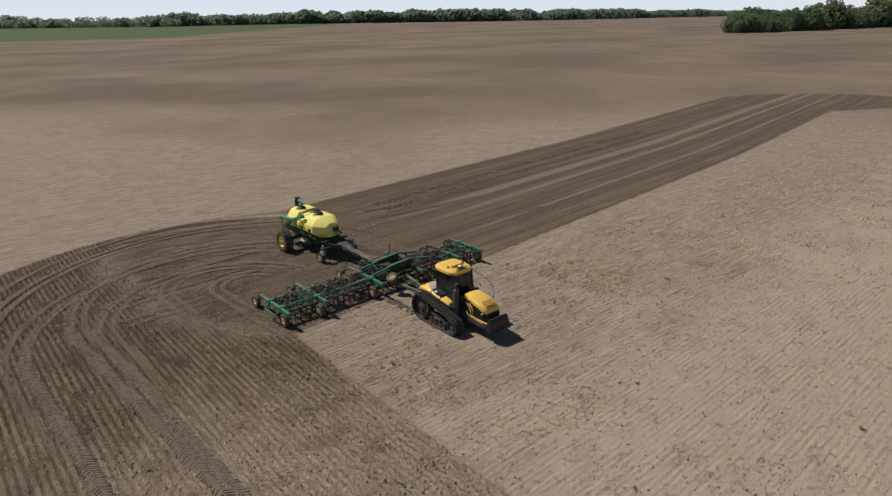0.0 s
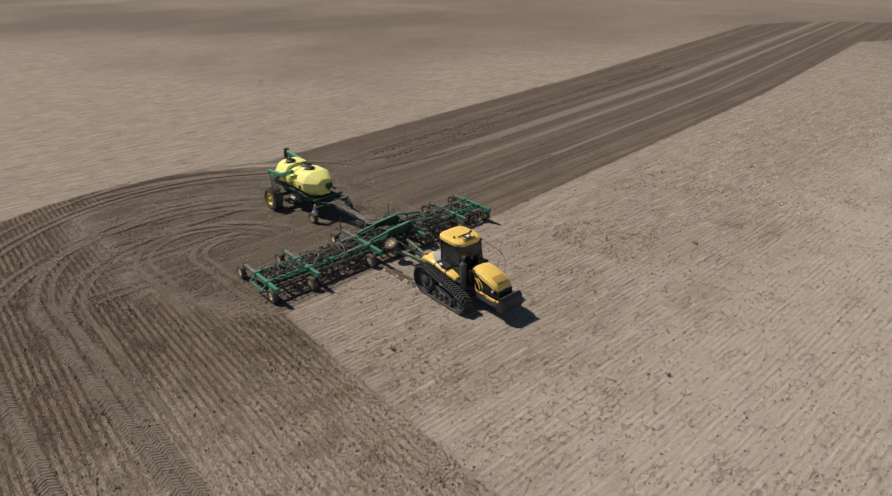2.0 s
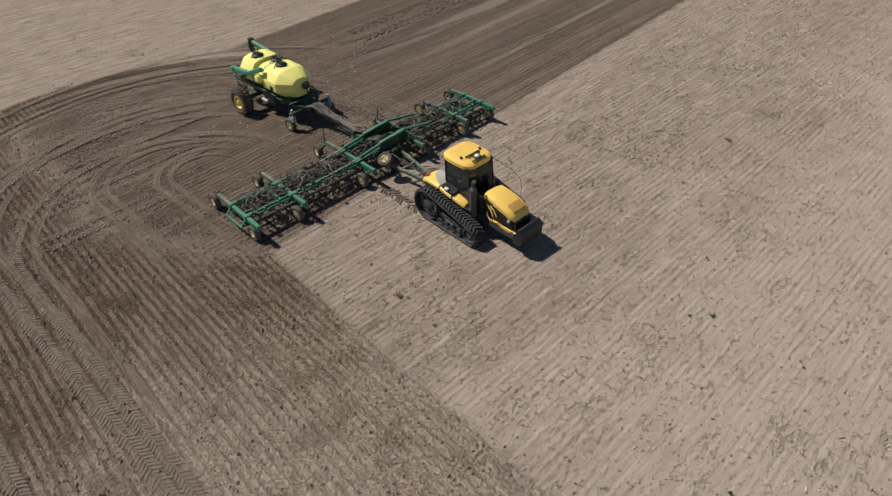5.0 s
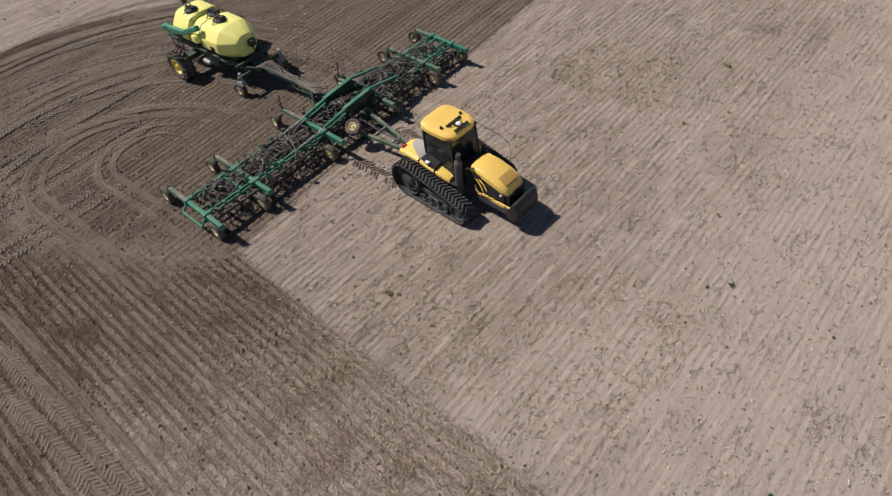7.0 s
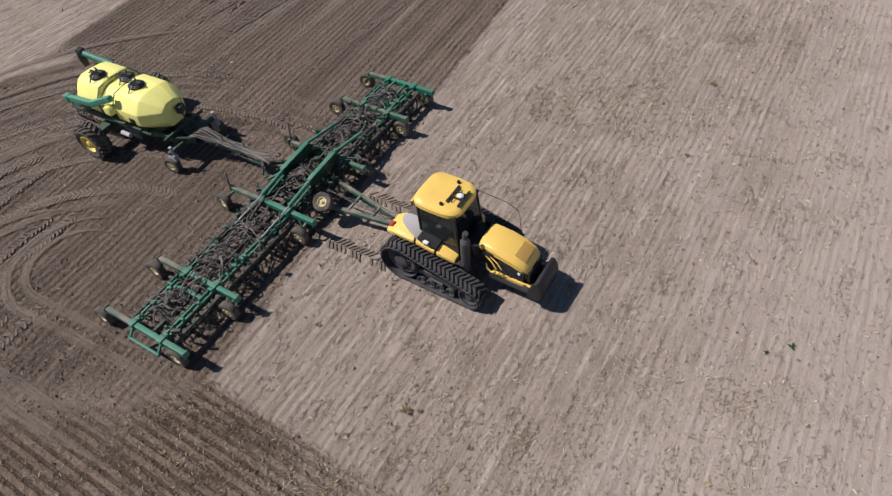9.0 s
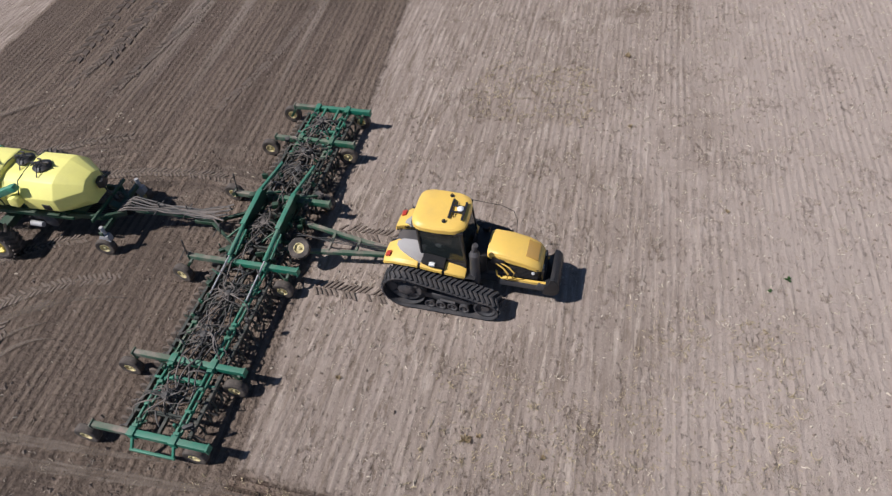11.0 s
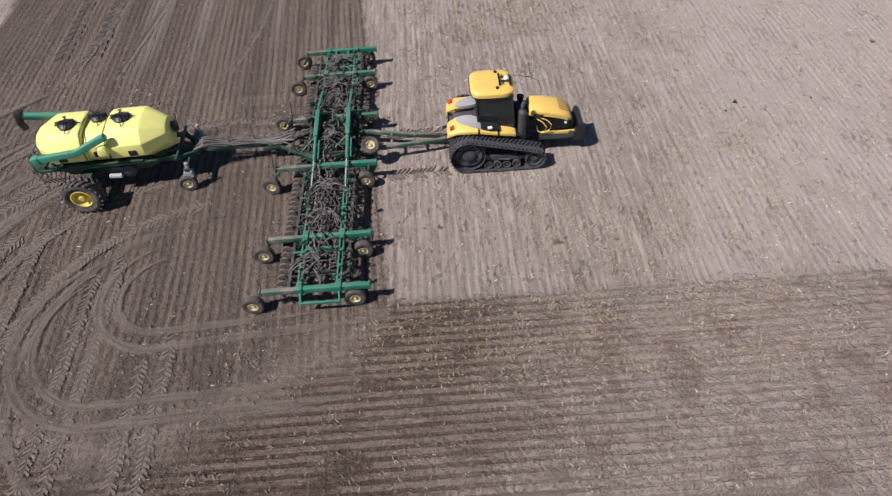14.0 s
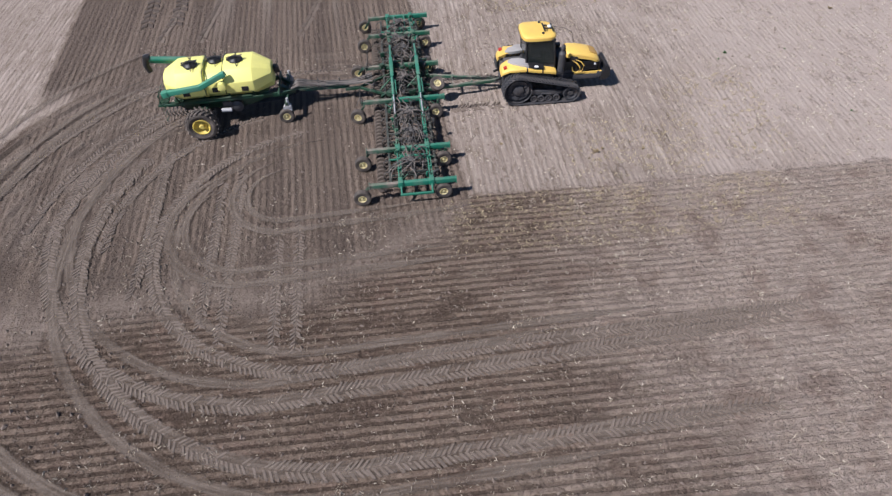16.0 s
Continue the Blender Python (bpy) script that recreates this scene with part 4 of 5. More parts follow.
        P("row_bracket", (GREEN_DIRTY, IRON_DUSTY, GREEN, GREEN_DARK)[n % 4], root, lambda bm: (box(bm, (x, y, 0.98 + h / 2), (rng.uniform(0.05, 0.12), rng.uniform(0.05, 0.10), h), Matrix.Rotation(rng.uniform(-0.7, 0.7), 3, "Y") @ rot_z(rng.uniform(-30, 30)), 0.01), rod(bm, (x, y, 0.9), (x + rng.uniform(-0.35, 0.35), y + rng.uniform(-0.12, 0.12), 1.05 + h * 0.6), 0.022)))
    for n in range(40):
        x, y, r = rng.uniform(-1.2, 0.9), rng.choice((rng.uniform(-7.8, -1.6), rng.uniform(-7.8, 7.8), rng.uniform(2.6, 5.8))), rng.uniform(0.18, 0.42)
        a0, spin = rng.uniform(0, 1.2), rng.uniform(0, math.pi)
        pts = [(x + r * math.cos(a0 + j * 0.42) * math.cos(spin), y + r * math.cos(a0 + j * 0.42) * math.sin(spin), 1.02 + r * 0.9 * abs(math.sin(a0 + j * 0.42))) for j in range(9)]
        P("seed_hose", HOSE if n % 3 else HOSE_DUSTY, root, lambda bm: tube(bm, pts, rng.uniform(0.02, 0.03), 5))
    # hitch and manifold behind the middle
    P("rear_hitch", GREEN_DARK, root, lambda bm: (beam(bm, (-0.87, 1.8, 0.8), (-2.7, 0.78, 0.72), 0.12, 0.14), beam(bm, (-0.87, -0.6, 0.8), (-2.7, 0.62, 0.72), 0.12, 0.14), beam(bm, (-2.6, 0.70, 0.72), (-3.6, 0.72, 0.68), 0.18, 0.16)), "dark green rear hitch")
    return root


build_drill()

# ---------------------------------------------------------------- air cart
SWING = 2.0


def build_cart():
    rng = random.Random(9)
    root = thing("air_cart", pose(-3.5 - 7.9 * math.cos(radians(SWING)), 0.6 - 7.9 * math.sin(radians(SWING)), 0, 0, 0, SWING), "green air seeder cart with a lemon yellow tank on large wheels", "air cart")
    # hoppers: faceted rings along x
    def hopper(x0, x1, wide, top, nose0, nose1):
        def ring(x, k, lift=0.0):
            w, t = wide * k, 1.55 + (top - 1.55) * (0.55 + 0.45 * k)
            return [(x, -0.75 * k, 1.58 + lift), (x, -w, 2.02 + lift), (x, -w, 2.62), (x, -w * 0.66, t - 0.10), (x, -w * 0.36, t), (x, w * 0.36, t), (x, w * 0.66, t - 0.10), (x, w, 2.62), (x, w, 2.02 + lift), (x, 0.75 * k, 1.58 + lift)]
        def make(bm):
            rings = [ring(x0, nose0, 0.25 * (1 - nose0)), ring(x0 + 0.75 * (1 if nose0 < 0.9 else 0.1), 1.0), ring(x1 - 0.95 * (1 if nose1 < 0.9 else 0.1), 1.0), ring(x1, nose1, 0.25 * (1 - nose1))]
            loft(bm, rings)
            bmesh.ops.bevel(bm, geom=list(bm.edges), offset=0.035, segments=2, affect="EDGES", profile=0.5)
        return make
    P("tank", LEMON, root, hopper(1.50, 4.00, 1.30, 3.26, 0.93, 0.50), "lemon yellow faceted front hopper")
    P("tank", LEMON, root, hopper(0.45, 1.55, 1.14, 3.08, 0.95, 0.95), "lemon yellow middle hopper")
    P("tank", LEMON, root, hopper(-1.70, 0.50, 1.30, 3.30, 0.55, 0.93), "lemon yellow rear hopper")
    for x in (0.47, 1.52):
        P("tank_strap", GREEN_DARK, root, lambda bm: tube(bm, [(x, -1.31, 2.0), (x, -1.31, 2.64), (x, -0.90, 3.17), (x, 0, 3.27), (x, 0.90, 3.17), (x, 1.31, 2.64), (x, 1.31, 2.0)], 0.022, 6), "dark tank strap")
    for x in (-0.55, 0.98, 2.55):
        P("tank_badge", BLACK, root, lambda bm: (box(bm, (x, -1.305 if x != 0.98 else -1.145, 2.20), (0.36, 0.03, 0.28), None, 0.01), box(bm, (x, -1.325 if x != 0.98 else -1.165, 2.20), (0.10, 0.02, 0.10), None, 0.008)), "plain dark square badge on the tank side")
    for x, y in ((-0.15, -0.30), (1.0, 0.35), (2.2, -0.10)):
        zt = 3.28 if x < 0 else (3.08 if x < 1.5 else 3.24)
        P("tank_lid", BLACK, root, lambda bm: (rod(bm, (x, y, zt - 0.05), (x, y, zt + 0.10), 0.36, 0.36, 22), rod(bm, (x, y, zt + 0.10), (x, y, zt + 0.20), 0.38, 0.25, 22), tube(bm, [(x - 0.45, y - 0.1, zt + 0.12), (x - 0.1, y - 0.1, zt + 0.34), (x + 0.35, y - 0.1, zt + 0.25)], 0.03), tube(bm, [(x + 0.1, y - 0.6, zt), (x + 0.05, y - 0.3, zt + 0.28), (x, y + 0.1, zt + 0.3)], 0.025)), "black hopper lid with a clamp")
    for x, y, z in ((-0.15, -0.30, 3.28), (1.0, 0.35, 3.08), (2.2, -0.10, 3.24)):
        P("lid_clamp", STEEL, root, lambda bm: (beam(bm, (x - 0.42, y, z + 0.22), (x + 0.42, y, z + 0.30), 0.06, 0.05), beam(bm, (x - 0.42, y, z), (x - 0.42, y, z + 0.24), 0.05, 0.05), rod(bm, (x + 0.1, y, z + 0.18), (x + 0.1, y, z + 0.46), 0.03), box(bm, (x + 0.1, y, z + 0.46), (0.16, 0.05, 0.05))), "dark steel lid clamp")
    P("walkway", GREEN_DARK, root, lambda bm: (box(bm, (1.1, -1.24, 1.74), (3.4, 0.16, 0.05), None, 0.01), [beam(bm, (-0.4 + 0.75 * i, -1.30, 1.72), (-0.4 + 0.75 * i, -0.95, 1.50), 0.05, 0.06) for i in range(5)]), "dark narrow ledge along the tank")
    # conveyor folded along the tank side and sticking out behind
    P("conveyor", GREEN_LIT, root, lambda bm: (beam(bm, (-1.55, -1.44, 2.44), (0.30, -1.46, 2.62), 0.24, 0.26), beam(bm, (0.24, -1.46, 2.60), (1.55, -1.30, 3.14), 0.24, 0.26), box(bm, (1.56, -1.29, 3.14), (0.40, 0.3, 0.28), rot_y(-20), 0.08), box(bm, (-1.58, -1.44, 2.42), (0.34, 0.34, 0.34), rot_y(-6), 0.06)), "pale green folded conveyor tube along the tank")
    for x, z in ((-1.1, 2.38), (0.1, 2.5), (1.1, 2.85)):
        P("conveyor_bracket", GREEN_DARK, root, lambda bm: beam(bm, (x, -1.46, z + 0.1), (x, -1.20, z - 0.1), 0.06, 0.08), "dark conveyor bracket")
    P("conveyor_hopper", LEMON, root, lambda bm: (prism(bm, [(1.18, 2.40), (1.62, 2.36), (1.66, 2.66), (1.50, 2.82), (1.26, 2.78)], -1.62, -1.26, 0.07)), "lemon yellow conveyor chute")
    P("unloading_auger", GREEN, root, lambda bm: (rod(bm, (-0.6, 0.9, 3.05), (-2.6, 0.75, 3.35), 0.15, n=16), beam(bm, (-0.7, 0.9, 2.86), (-2.5, 0.76, 3.14), 0.06, 0.10)), "green unloading auger")
    P("auger_boot", BLACK, root, lambda bm: (rod(bm, (-2.60, 0.75, 3.42), (-2.75, 0.74, 3.00), 0.20, 0.17, 14), rod(bm, (-2.75, 0.74, 3.00), (-2.66, 0.74, 2.60), 0.17, 0.15, 14), box(bm, (-2.58, 0.75, 3.44), (0.35, 0.34, 0.25), None, 0.06)), "black auger boot")
    # frame
    def frame_make(bm):
        for s in (-1, 1):
            beam(bm, (-1.9, s * 0.85, 1.40), (4.3, s * 0.85, 1.40), 0.14, 0.24)
            beam(bm, (-1.9, s * 1.25, 1.62), (3.4, s * 1.25, 1.62), 0.09, 0.12)
            beam(bm, (4.2, s * 0.85, 1.35), (5.0, s * 0.25, 1.15), 0.14, 0.22)
        for x in (-1.9, -1.0, 0.3, 1.6, 2.9, 4.2):
            beam(bm, (x, -1.25, 1.55), (x, 1.25, 1.55), 0.10, 0.14)
        for x in (-1.2, 0.3, 1.6, 2.9):
            for s in (-1, 1):
                beam(bm, (x, s * 0.85, 1.4), (x, s * 1.22, 1.98), 0.07, 0.08)
        box(bm, (0, 0, 1.05), (0.5, 4.0, 0.32), None, 0.04)
        for s in (-1, 1):
            beam(bm, (0.0, s * 1.9, 1.05), (0.0, s * 1.9, 0.92), 0.3, 0.3)
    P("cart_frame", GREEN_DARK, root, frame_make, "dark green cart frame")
    # meters and fan under the tank
    def meters(bm):
        for x in (-0.9, 0.9, 2.6):
            box(bm, (x, 0, 1.15), (0.5, 1.3, 0.55), None, 0.05)
            for i in range(6):
                rod(bm, (x - 0.2, -0.55 + 0.22 * i, 0.8), (x + 0.2, -0.55 + 0.22 * i, 0.8), 0.05)
        for i in range(8):
            tube(bm, [(-1.2, -0.5 + 0.14 * i, 0.78), (1.5, -0.5 + 0.14 * i, 0.70), (4.2, -0.35 + 0.10 * i, 0.75), (5.2, -0.2 + 0.06 * i, 1.0)], 0.035)
    P("metering_unit", BLACK, root, meters, "black metering boxes and air pipes")
    P("fan", GREY_DARK, root, lambda bm: (rod(bm, (1.8, -1.05, 1.0), (1.8, -0.72, 1.0), 0.34, n=20), rod(bm, (1.8, -1.12, 1.0), (1.8, -1.05, 1.0), 0.18, 0.30, 16), box(bm, (1.3, -0.9, 1.2), (0.5, 0.3, 0.3), None, 0.04)), "grey air fan")
    P("small_canister", GREY, root, lambda bm: rod(bm, (0.95, -1.2, 0.95), (1.5, -1.2, 0.92), 0.12, n=14), "pale canister under the frame")
    # rear platform with a ladder
    def ladder(bm):
        for s in (-1, 1):
            tube(bm, [(-2.1, -0.9 + s * 0.26, 0.55), (-2.15, -0.9 + s * 0.26, 1.6), (-2.0, -0.9 + s * 0.26, 2.4), (-1.8, -0.9 + s * 0.26, 2.6)], 0.022)
        for z in (0.6, 0.9, 1.2, 1.5, 1.8, 2.1):
            rod(bm, (-2.12, -1.16, z), (-2.12, -0.64, z), 0.018, n=6)
    P("ladder", GREEN_DARK, root, ladder, "dark green ladder at the rear")
    for s in (-1, 1):
        P("handrail", GREEN_DARK, root, lambda bm: tube(bm, [(-2.05, s * 1.2, 1.65), (-2.1, s * 1.2, 2.2), (-1.4, s * 1.34, 2.62), (-0.7, s * 1.36, 2.60), (-0.7, s * 1.36, 2.1)], 0.02), "thin dark handrail")
    P("platform", GREEN_DARK, root, lambda bm: (box(bm, (-2.0, 0, 1.58), (0.5, 2.5, 0.06)), [box(bm, (-2.0, -1.2 + 0.26 * i, 1.62), (0.5, 0.03, 0.05)) for i in range(10)]), "dark grated platform")
    P("hydraulic_drop", STEEL, root, lambda bm: [tube(bm, [(-1.9 + 0.2 * i, -1.2 + 0.05 * i, 1.55), (-1.95 + 0.2 * i, -1.3, 1.2), (-1.85 + 0.22 * i, -1.15, 0.85), (-1.7 + 0.2 * i, -1.1, 1.1)], 0.03) for i in range(6)], "dark hanging hoses")
    # main wheels
    big = tyre_mesh("cart_tyre", 0.82, 0.76, 0.46, TYRE, 40)
    big_rim = rim_mesh("cart_rim", 0.48, 0.76, RIM_YELLOW, 0.28)
    for s in (-1, 1):
        w = shared("wheel", big, root, pose(0, s * 2.22, 0.87), "large ribbed cart wheel")
        shared("rim", big_rim, w, Matrix(), "yellow wheel rim")
        lug_tyre(w, 0.82, 0.76, 20, 0.07, 0.09, TYRE)
    # front casters
    ct = tyre_mesh("caster_tyre", 0.41, 0.32, 0.21, TYRE, 26)
    cr = rim_mesh("caster_rim", 0.22, 0.32, RIM_PALE)
    P("front_axle", GREEN_DARK, root, lambda bm: (beam(bm, (4.55, -1.55, 1.12), (4.55, 1.55, 1.12), 0.16, 0.18), beam(bm, (4.55, 0, 1.12), (4.2, 0, 1.35), 0.3, 0.2)), "dark green front axle")
    for s in (-1, 1):
        w = shared("wheel", ct, root, pose(4.42, s * 1.55, 0.41, 0, 0, 6), "dusty caster wheel")
        shared("rim", cr, w, Matrix(), "cream rim")
        P("caster_fork", GREY, root, lambda bm: (rod(bm, (4.62, s * 1.42, 0.85), (4.62, s * 1.42, 1.45), 0.08), beam(bm, (4.60, s * 1.36, 0.85), (4.44, s * 1.36, 0.42), 0.06, 0.14), rod(bm, (4.44, s * 1.3, 0.41), (4.44, s * 1.6, 0.41), 0.035), box(bm, (4.62, s * 1.42, 0.92), (0.32, 0.26, 0.22), None, 0.04), rod(bm, (4.55, s * 1.30, 0.80), (4.55, s * 1.54, 0.80), 0.24, n=16)), "dust grey caster fork")
    P("front_hose_rack", BLACK, root, lambda bm: (box(bm, (4.15, 0.25, 2.35), (0.30, 0.42, 0.36), rot_z(20), 0.05), beam(bm, (4.1, 0.25, 2.2), (4.3, 0.25, 1.3), 0.06, 0.06), tube(bm, [(4.2, 0.3, 2.5), (4.3, 0.35, 2.7), (4.25, 0.4, 2.9)], 0.02)), "black valve box in front of the tank")
    # tow bar with hoses
    P("tow_bar", DUSTED, root, lambda bm: (beam(bm, (4.9, 0.05, 1.12), (5.6, 0.1, 0.95), 0.18, 0.2), beam(bm, (5.5, 0.1, 0.95), (8.0, 0.35, 0.72), 0.16, 0.18)), "dusty green tow bar")
    for i in range(10):
        o = -0.24 + 0.052 * i
        j = [rng.uniform(-0.10, 0.10) for _ in range(12)]
        pts = [(4.75, o * 1.5, 1.32), (5.2, o * 1.7 + 0.05, 1.48 + j[0]), (6.0, o * 0.8 + 0.15 + j[1], 1.26 + j[2] * 0.6), (6.6, o * 0.7 + 0.2 + j[3], 1.16 + j[4] * 0.5), (7.2, o * 0.7 + 0.25 + j[5], 1.10 + j[6] * 0.5), (8.0, o * 0.9 + 0.30 + j[7], 1.02), (8.8, o * 1.4 + 0.3 + j[8] * 2, 1.06 + j[9]), (9.4, o * 2.2 + 0.3 + j[10] * 3, 1.16 + j[11])]
        P("air_hose", HOSE_DUSTY if i % 3 else HOSE, root, lambda bm: tube(bm, pts, 0.033, 7), "grey dusty air hose")
    P("hose_stand", STEEL, root, lambda bm: (rod(bm, (6.3, 0.2, 0.9), (6.3, 0.22, 1.5), 0.03), beam(bm, (6.3, -0.25, 1.2), (6.3, 0.6, 1.2), 0.05, 0.05)))
    P("hose_stand", STEEL, root, lambda bm: (rod(bm, (7.5, 0.32, 0.8), (7.5, 0.32, 1.35), 0.03), beam(bm, (7.5, -0.1, 1.05), (7.5, 0.7, 1.05), 0.05, 0.05)))
    # closed belly, added to darken the underside below the tank
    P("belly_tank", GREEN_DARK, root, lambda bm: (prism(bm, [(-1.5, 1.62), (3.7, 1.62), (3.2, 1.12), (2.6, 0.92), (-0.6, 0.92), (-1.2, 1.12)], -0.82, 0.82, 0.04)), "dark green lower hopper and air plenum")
    return root


build_cart()

# ---------------------------------------------------------------- ground
def spread(lo, hi, step, reach):
    """Even coordinates from lo to hi, growing wider out to reach."""
    mid = list(np.arange(lo, hi + step / 2, step))
    out, d = [], step
    a, b = lo, hi
    left, right = [], []
    while a > -reach or b < reach:
        d *= 1.28
        a, b = a - d, b + d
        left.append(max(a, -reach - 500))
        right.append(min(b, reach + 500))
    return np.array(sorted(set(left)) + mid + sorted(set(right)))


def build_ground():
    xs, ys = spread(-27, 34, 0.08, 14000), spread(-26, 28, 0.10, 14000)
    gx, gy = np.meshgrid(xs, ys)
    rng = np.random.default_rng(4)

    def smooth_noise(cell):
        h, w = gx.shape
        g = rng.normal(size=(int(h / cell) + 3, int(w / cell) + 3))
        yi, xi = np.arange(h) / cell, np.arange(w) / cell
        y0, x0 = yi.astype(int), xi.astype(int)
        fy, fx = (yi - y0)[:, None], (xi - x0)[None, :]
        fy, fx = fy * fy * (3 - 2 * fy), fx * fx * (3 - 2 * fx)
        a, b = g[y0][:, x0], g[y0][:, x0 + 1]
        c, d = g[y0 + 1][:, x0], g[y0 + 1][:, x0 + 1]
        return (a * (1 - fx) + b * fx) * (1 - fy) + (c * (1 - fx) + d * fx) * fy

    ramp = lambda v, lo, hi: np.clip((v - lo) / (hi - lo), 0, 1)
    near = ramp(gx, -27, -24) * ramp(-gx, -34, -31) * ramp(gy, -26, -24) * ramp(-gy, -28, -25)
    # furrows: along the stubble, the strip and the headland
    border = 2.4 - (gy + 8.6) * 0.076
    behind = ramp(border - gx, -0.2, 0.2)
    radius = np.hypot(gx + 5.0, gy + 9.6)
    foot = np.maximum(-9.0 + (gx - 2.4) * 0.75, -13.6)
    strip = behind * ramp(gy - foot, -2.2, 2.2) * np.maximum(ramp(-radius, -19.4, -18.6), ramp(gy, 2, 5)) * ramp(gx, -24, -22)
    head = ramp(-gy, 8.4, 8.8) * (1 - strip) * np.maximum(ramp(-radius, -20.2, -19.6), ramp(gx, -8, -5))
    wear = 0.7 + 0.4 * np.clip(smooth_noise(11), -1.5, 1.5)
    lie = smooth_noise(40) * 0.4
    rows = strip * 0.021 * np.sin((gx - border) * 2 * np.pi / 0.36 + lie) + head * (0.025 - 0.016 * ramp(gx, 1, 11)) * np.sin(gy * 2 * np.pi / 0.36 + lie)
    rows += (1 - np.maximum(strip, head)) * 0.007 * np.sin(gx * 2 * np.pi / 0.31 + lie)
    rough = 0.0035 + 0.0045 * np.maximum(strip, head)
    gz = (smooth_noise(48) * 0.014 + smooth_noise(14) * 0.007 + smooth_noise(3) * rough + rng.normal(size=gx.shape) * rough * 0.6 + rows * wear) * near - 0.03
    verts = np.stack([gx, gy, gz], -1).reshape(-1, 3)
    h, w = gx.shape
    i = np.arange(h * w).reshape(h, w)
    quads = np.stack([i[:-1, :-1], i[:-1, 1:], i[1:, 1:], i[1:, :-1]], -1).reshape(-1, 4)
    me = bpy.data.meshes.new("ground")
    me.from_pydata(verts.tolist(), [], quads.tolist())
    for f in me.polygons:
        f.use_smooth = True
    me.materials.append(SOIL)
    tagged(new("ground", me), "bare stubble field with dark tilled strips and headland", "field", kind="structure")


build_ground()


# ---------------------------------------------------------------- wheel marks
def resample(pts, gap):
    pts = [Vector((*p, 0)) for p in pts]
    fine = []
    n = len(pts)
    for i in range(n - 1):
        p0, p1, p2, p3 = pts[max(i - 1, 0)], pts[i], pts[i + 1], pts[min(i + 2, n - 1)]
        for j in range(30):
            t = j / 30
            fine.append(0.5 * ((2 * p1) + (p2 - p0) * t + (2 * p0 - 5 * p1 + 4 * p2 - p3) * t * t + (3 * p1 - p0 - 3 * p2 + p3) * t ** 3))
    fine.append(pts[-1])
    out, left = [], 0.0
    for a, b in zip(fine, fine[1:]):
        d = (b - a).length
        while left < d:
            out.append((a.lerp(b, left / d), (b - a).normalized()))
            left += gap
        left -= d
    return out


def track(pts, width, gap, height, label, material=None):
    """Pressed lug prints along a line on the ground."""
    rng = random.Random(len(pts) * 7 + int(width * 100))
    vs, fs = [], []
    for p, d in resample(pts, gap):
        n = Vector((-d.y, d.x, 0))
        for s in (-1, 1):
            if rng.random() < 0.2:
                continue
            k = rng.uniform(0.8, 1.15)
            jig = Vector((rng.uniform(-0.02, 0.02), rng.uniform(-0.02, 0.02), 0))
            a = p + n * s * 0.02 * k + d * 0.0 + jig
            b = p + n * s * width * 0.5 * k - d * width * 0.34 + jig
            hgt = height * rng.uniform(0.5, 1.2)
            base = len(vs)
            for q in (a, b):
                for u, z in ((-0.36, -0.06), (-0.24, hgt), (0.24, hgt), (0.36, -0.06)):
                    vs.append(q + d * gap * u + Vector((0, 0, z)))
            fs += [(base + i, base + i + 1, base + i + 5, base + i + 4) for i in range(3)] + [(base + 3, base + 2, base + 1, base), (base + 4, base + 5, base + 6, base + 7)]
    me = bpy.data.meshes.new("wheel_track")
    me.from_pydata([tuple(v) for v in vs], [], fs)
    me.materials.append(material or TRACK_SOIL)
    return tagged(new("wheel_track", me), label, "wheel track", "wheel tracks", "stuff")


def arc(cx, cy, r, a0, a1, n=14):
    return [(cx + r * math.cos(radians(a0 + (a1 - a0) * i / n)), cy + r * math.sin(radians(a0 + (a1 - a0) * i / n))) for i in range(n + 1)]


def rut_soil(name, cover_most):
    """Pressed pale soil that thins out towards the edges of a wheel rut."""
    k = Nodes(name)
    uv = k.t.nodes.new("ShaderNodeTexCoord").outputs["UV"]
    u, v, _ = k.split(uv)
    p = k.coords()
    n, big = k.noise(p, 3.2, 4, 0.65), k.noise(p, 0.33, 3, 0.6)
    across = k.m("ABSOLUTE", k.m("SUBTRACT", k.m("MULTIPLY", u, 2.0), 1.0))
    cover = k.step(k.m("ADD", across, k.m("MULTIPLY", k.m("SUBTRACT", n, 0.5), 0.9)), 1.0, 0.55)
    cover = k.m("MULTIPLY", cover, k.m("MULTIPLY", k.step(big, 0.22, 0.52), cover_most))
    line = k.noise(k.vec(k.m("MULTIPLY", u, 7.0), k.m("MULTIPLY", v, 0.5), 0.0), 1.0, 3, 0.6)
    c = k.mix(k.step(line, 0.36, 0.62), (0.135, 0.104, 0.082), (0.255, 0.205, 0.168))
    c = k.mix(k.m("MULTIPLY", k.step(n, 0.56, 0.70), 0.6), c, (0.115, 0.087, 0.068))
    k.bump(k.m("ADD", line, n), 0.9, 0.03)
    k.done(c, 0.95, 0.0, 0.15)
    clear = k.t.nodes.new("ShaderNodeBsdfTransparent")
    mixer = k.t.nodes.new("ShaderNodeMixShader")
    k.put(mixer.inputs[0], cover)
    k.t.links.new(clear.outputs[0], mixer.inputs[1])
    k.t.links.new(k.bsdf.outputs[0], mixer.inputs[2])
    k.t.links.new(mixer.outputs[0], k.t.nodes["Material Output"].inputs["Surface"])
    return k.mat


RUT = rut_soil("pressed_rut_soil", 0.54)
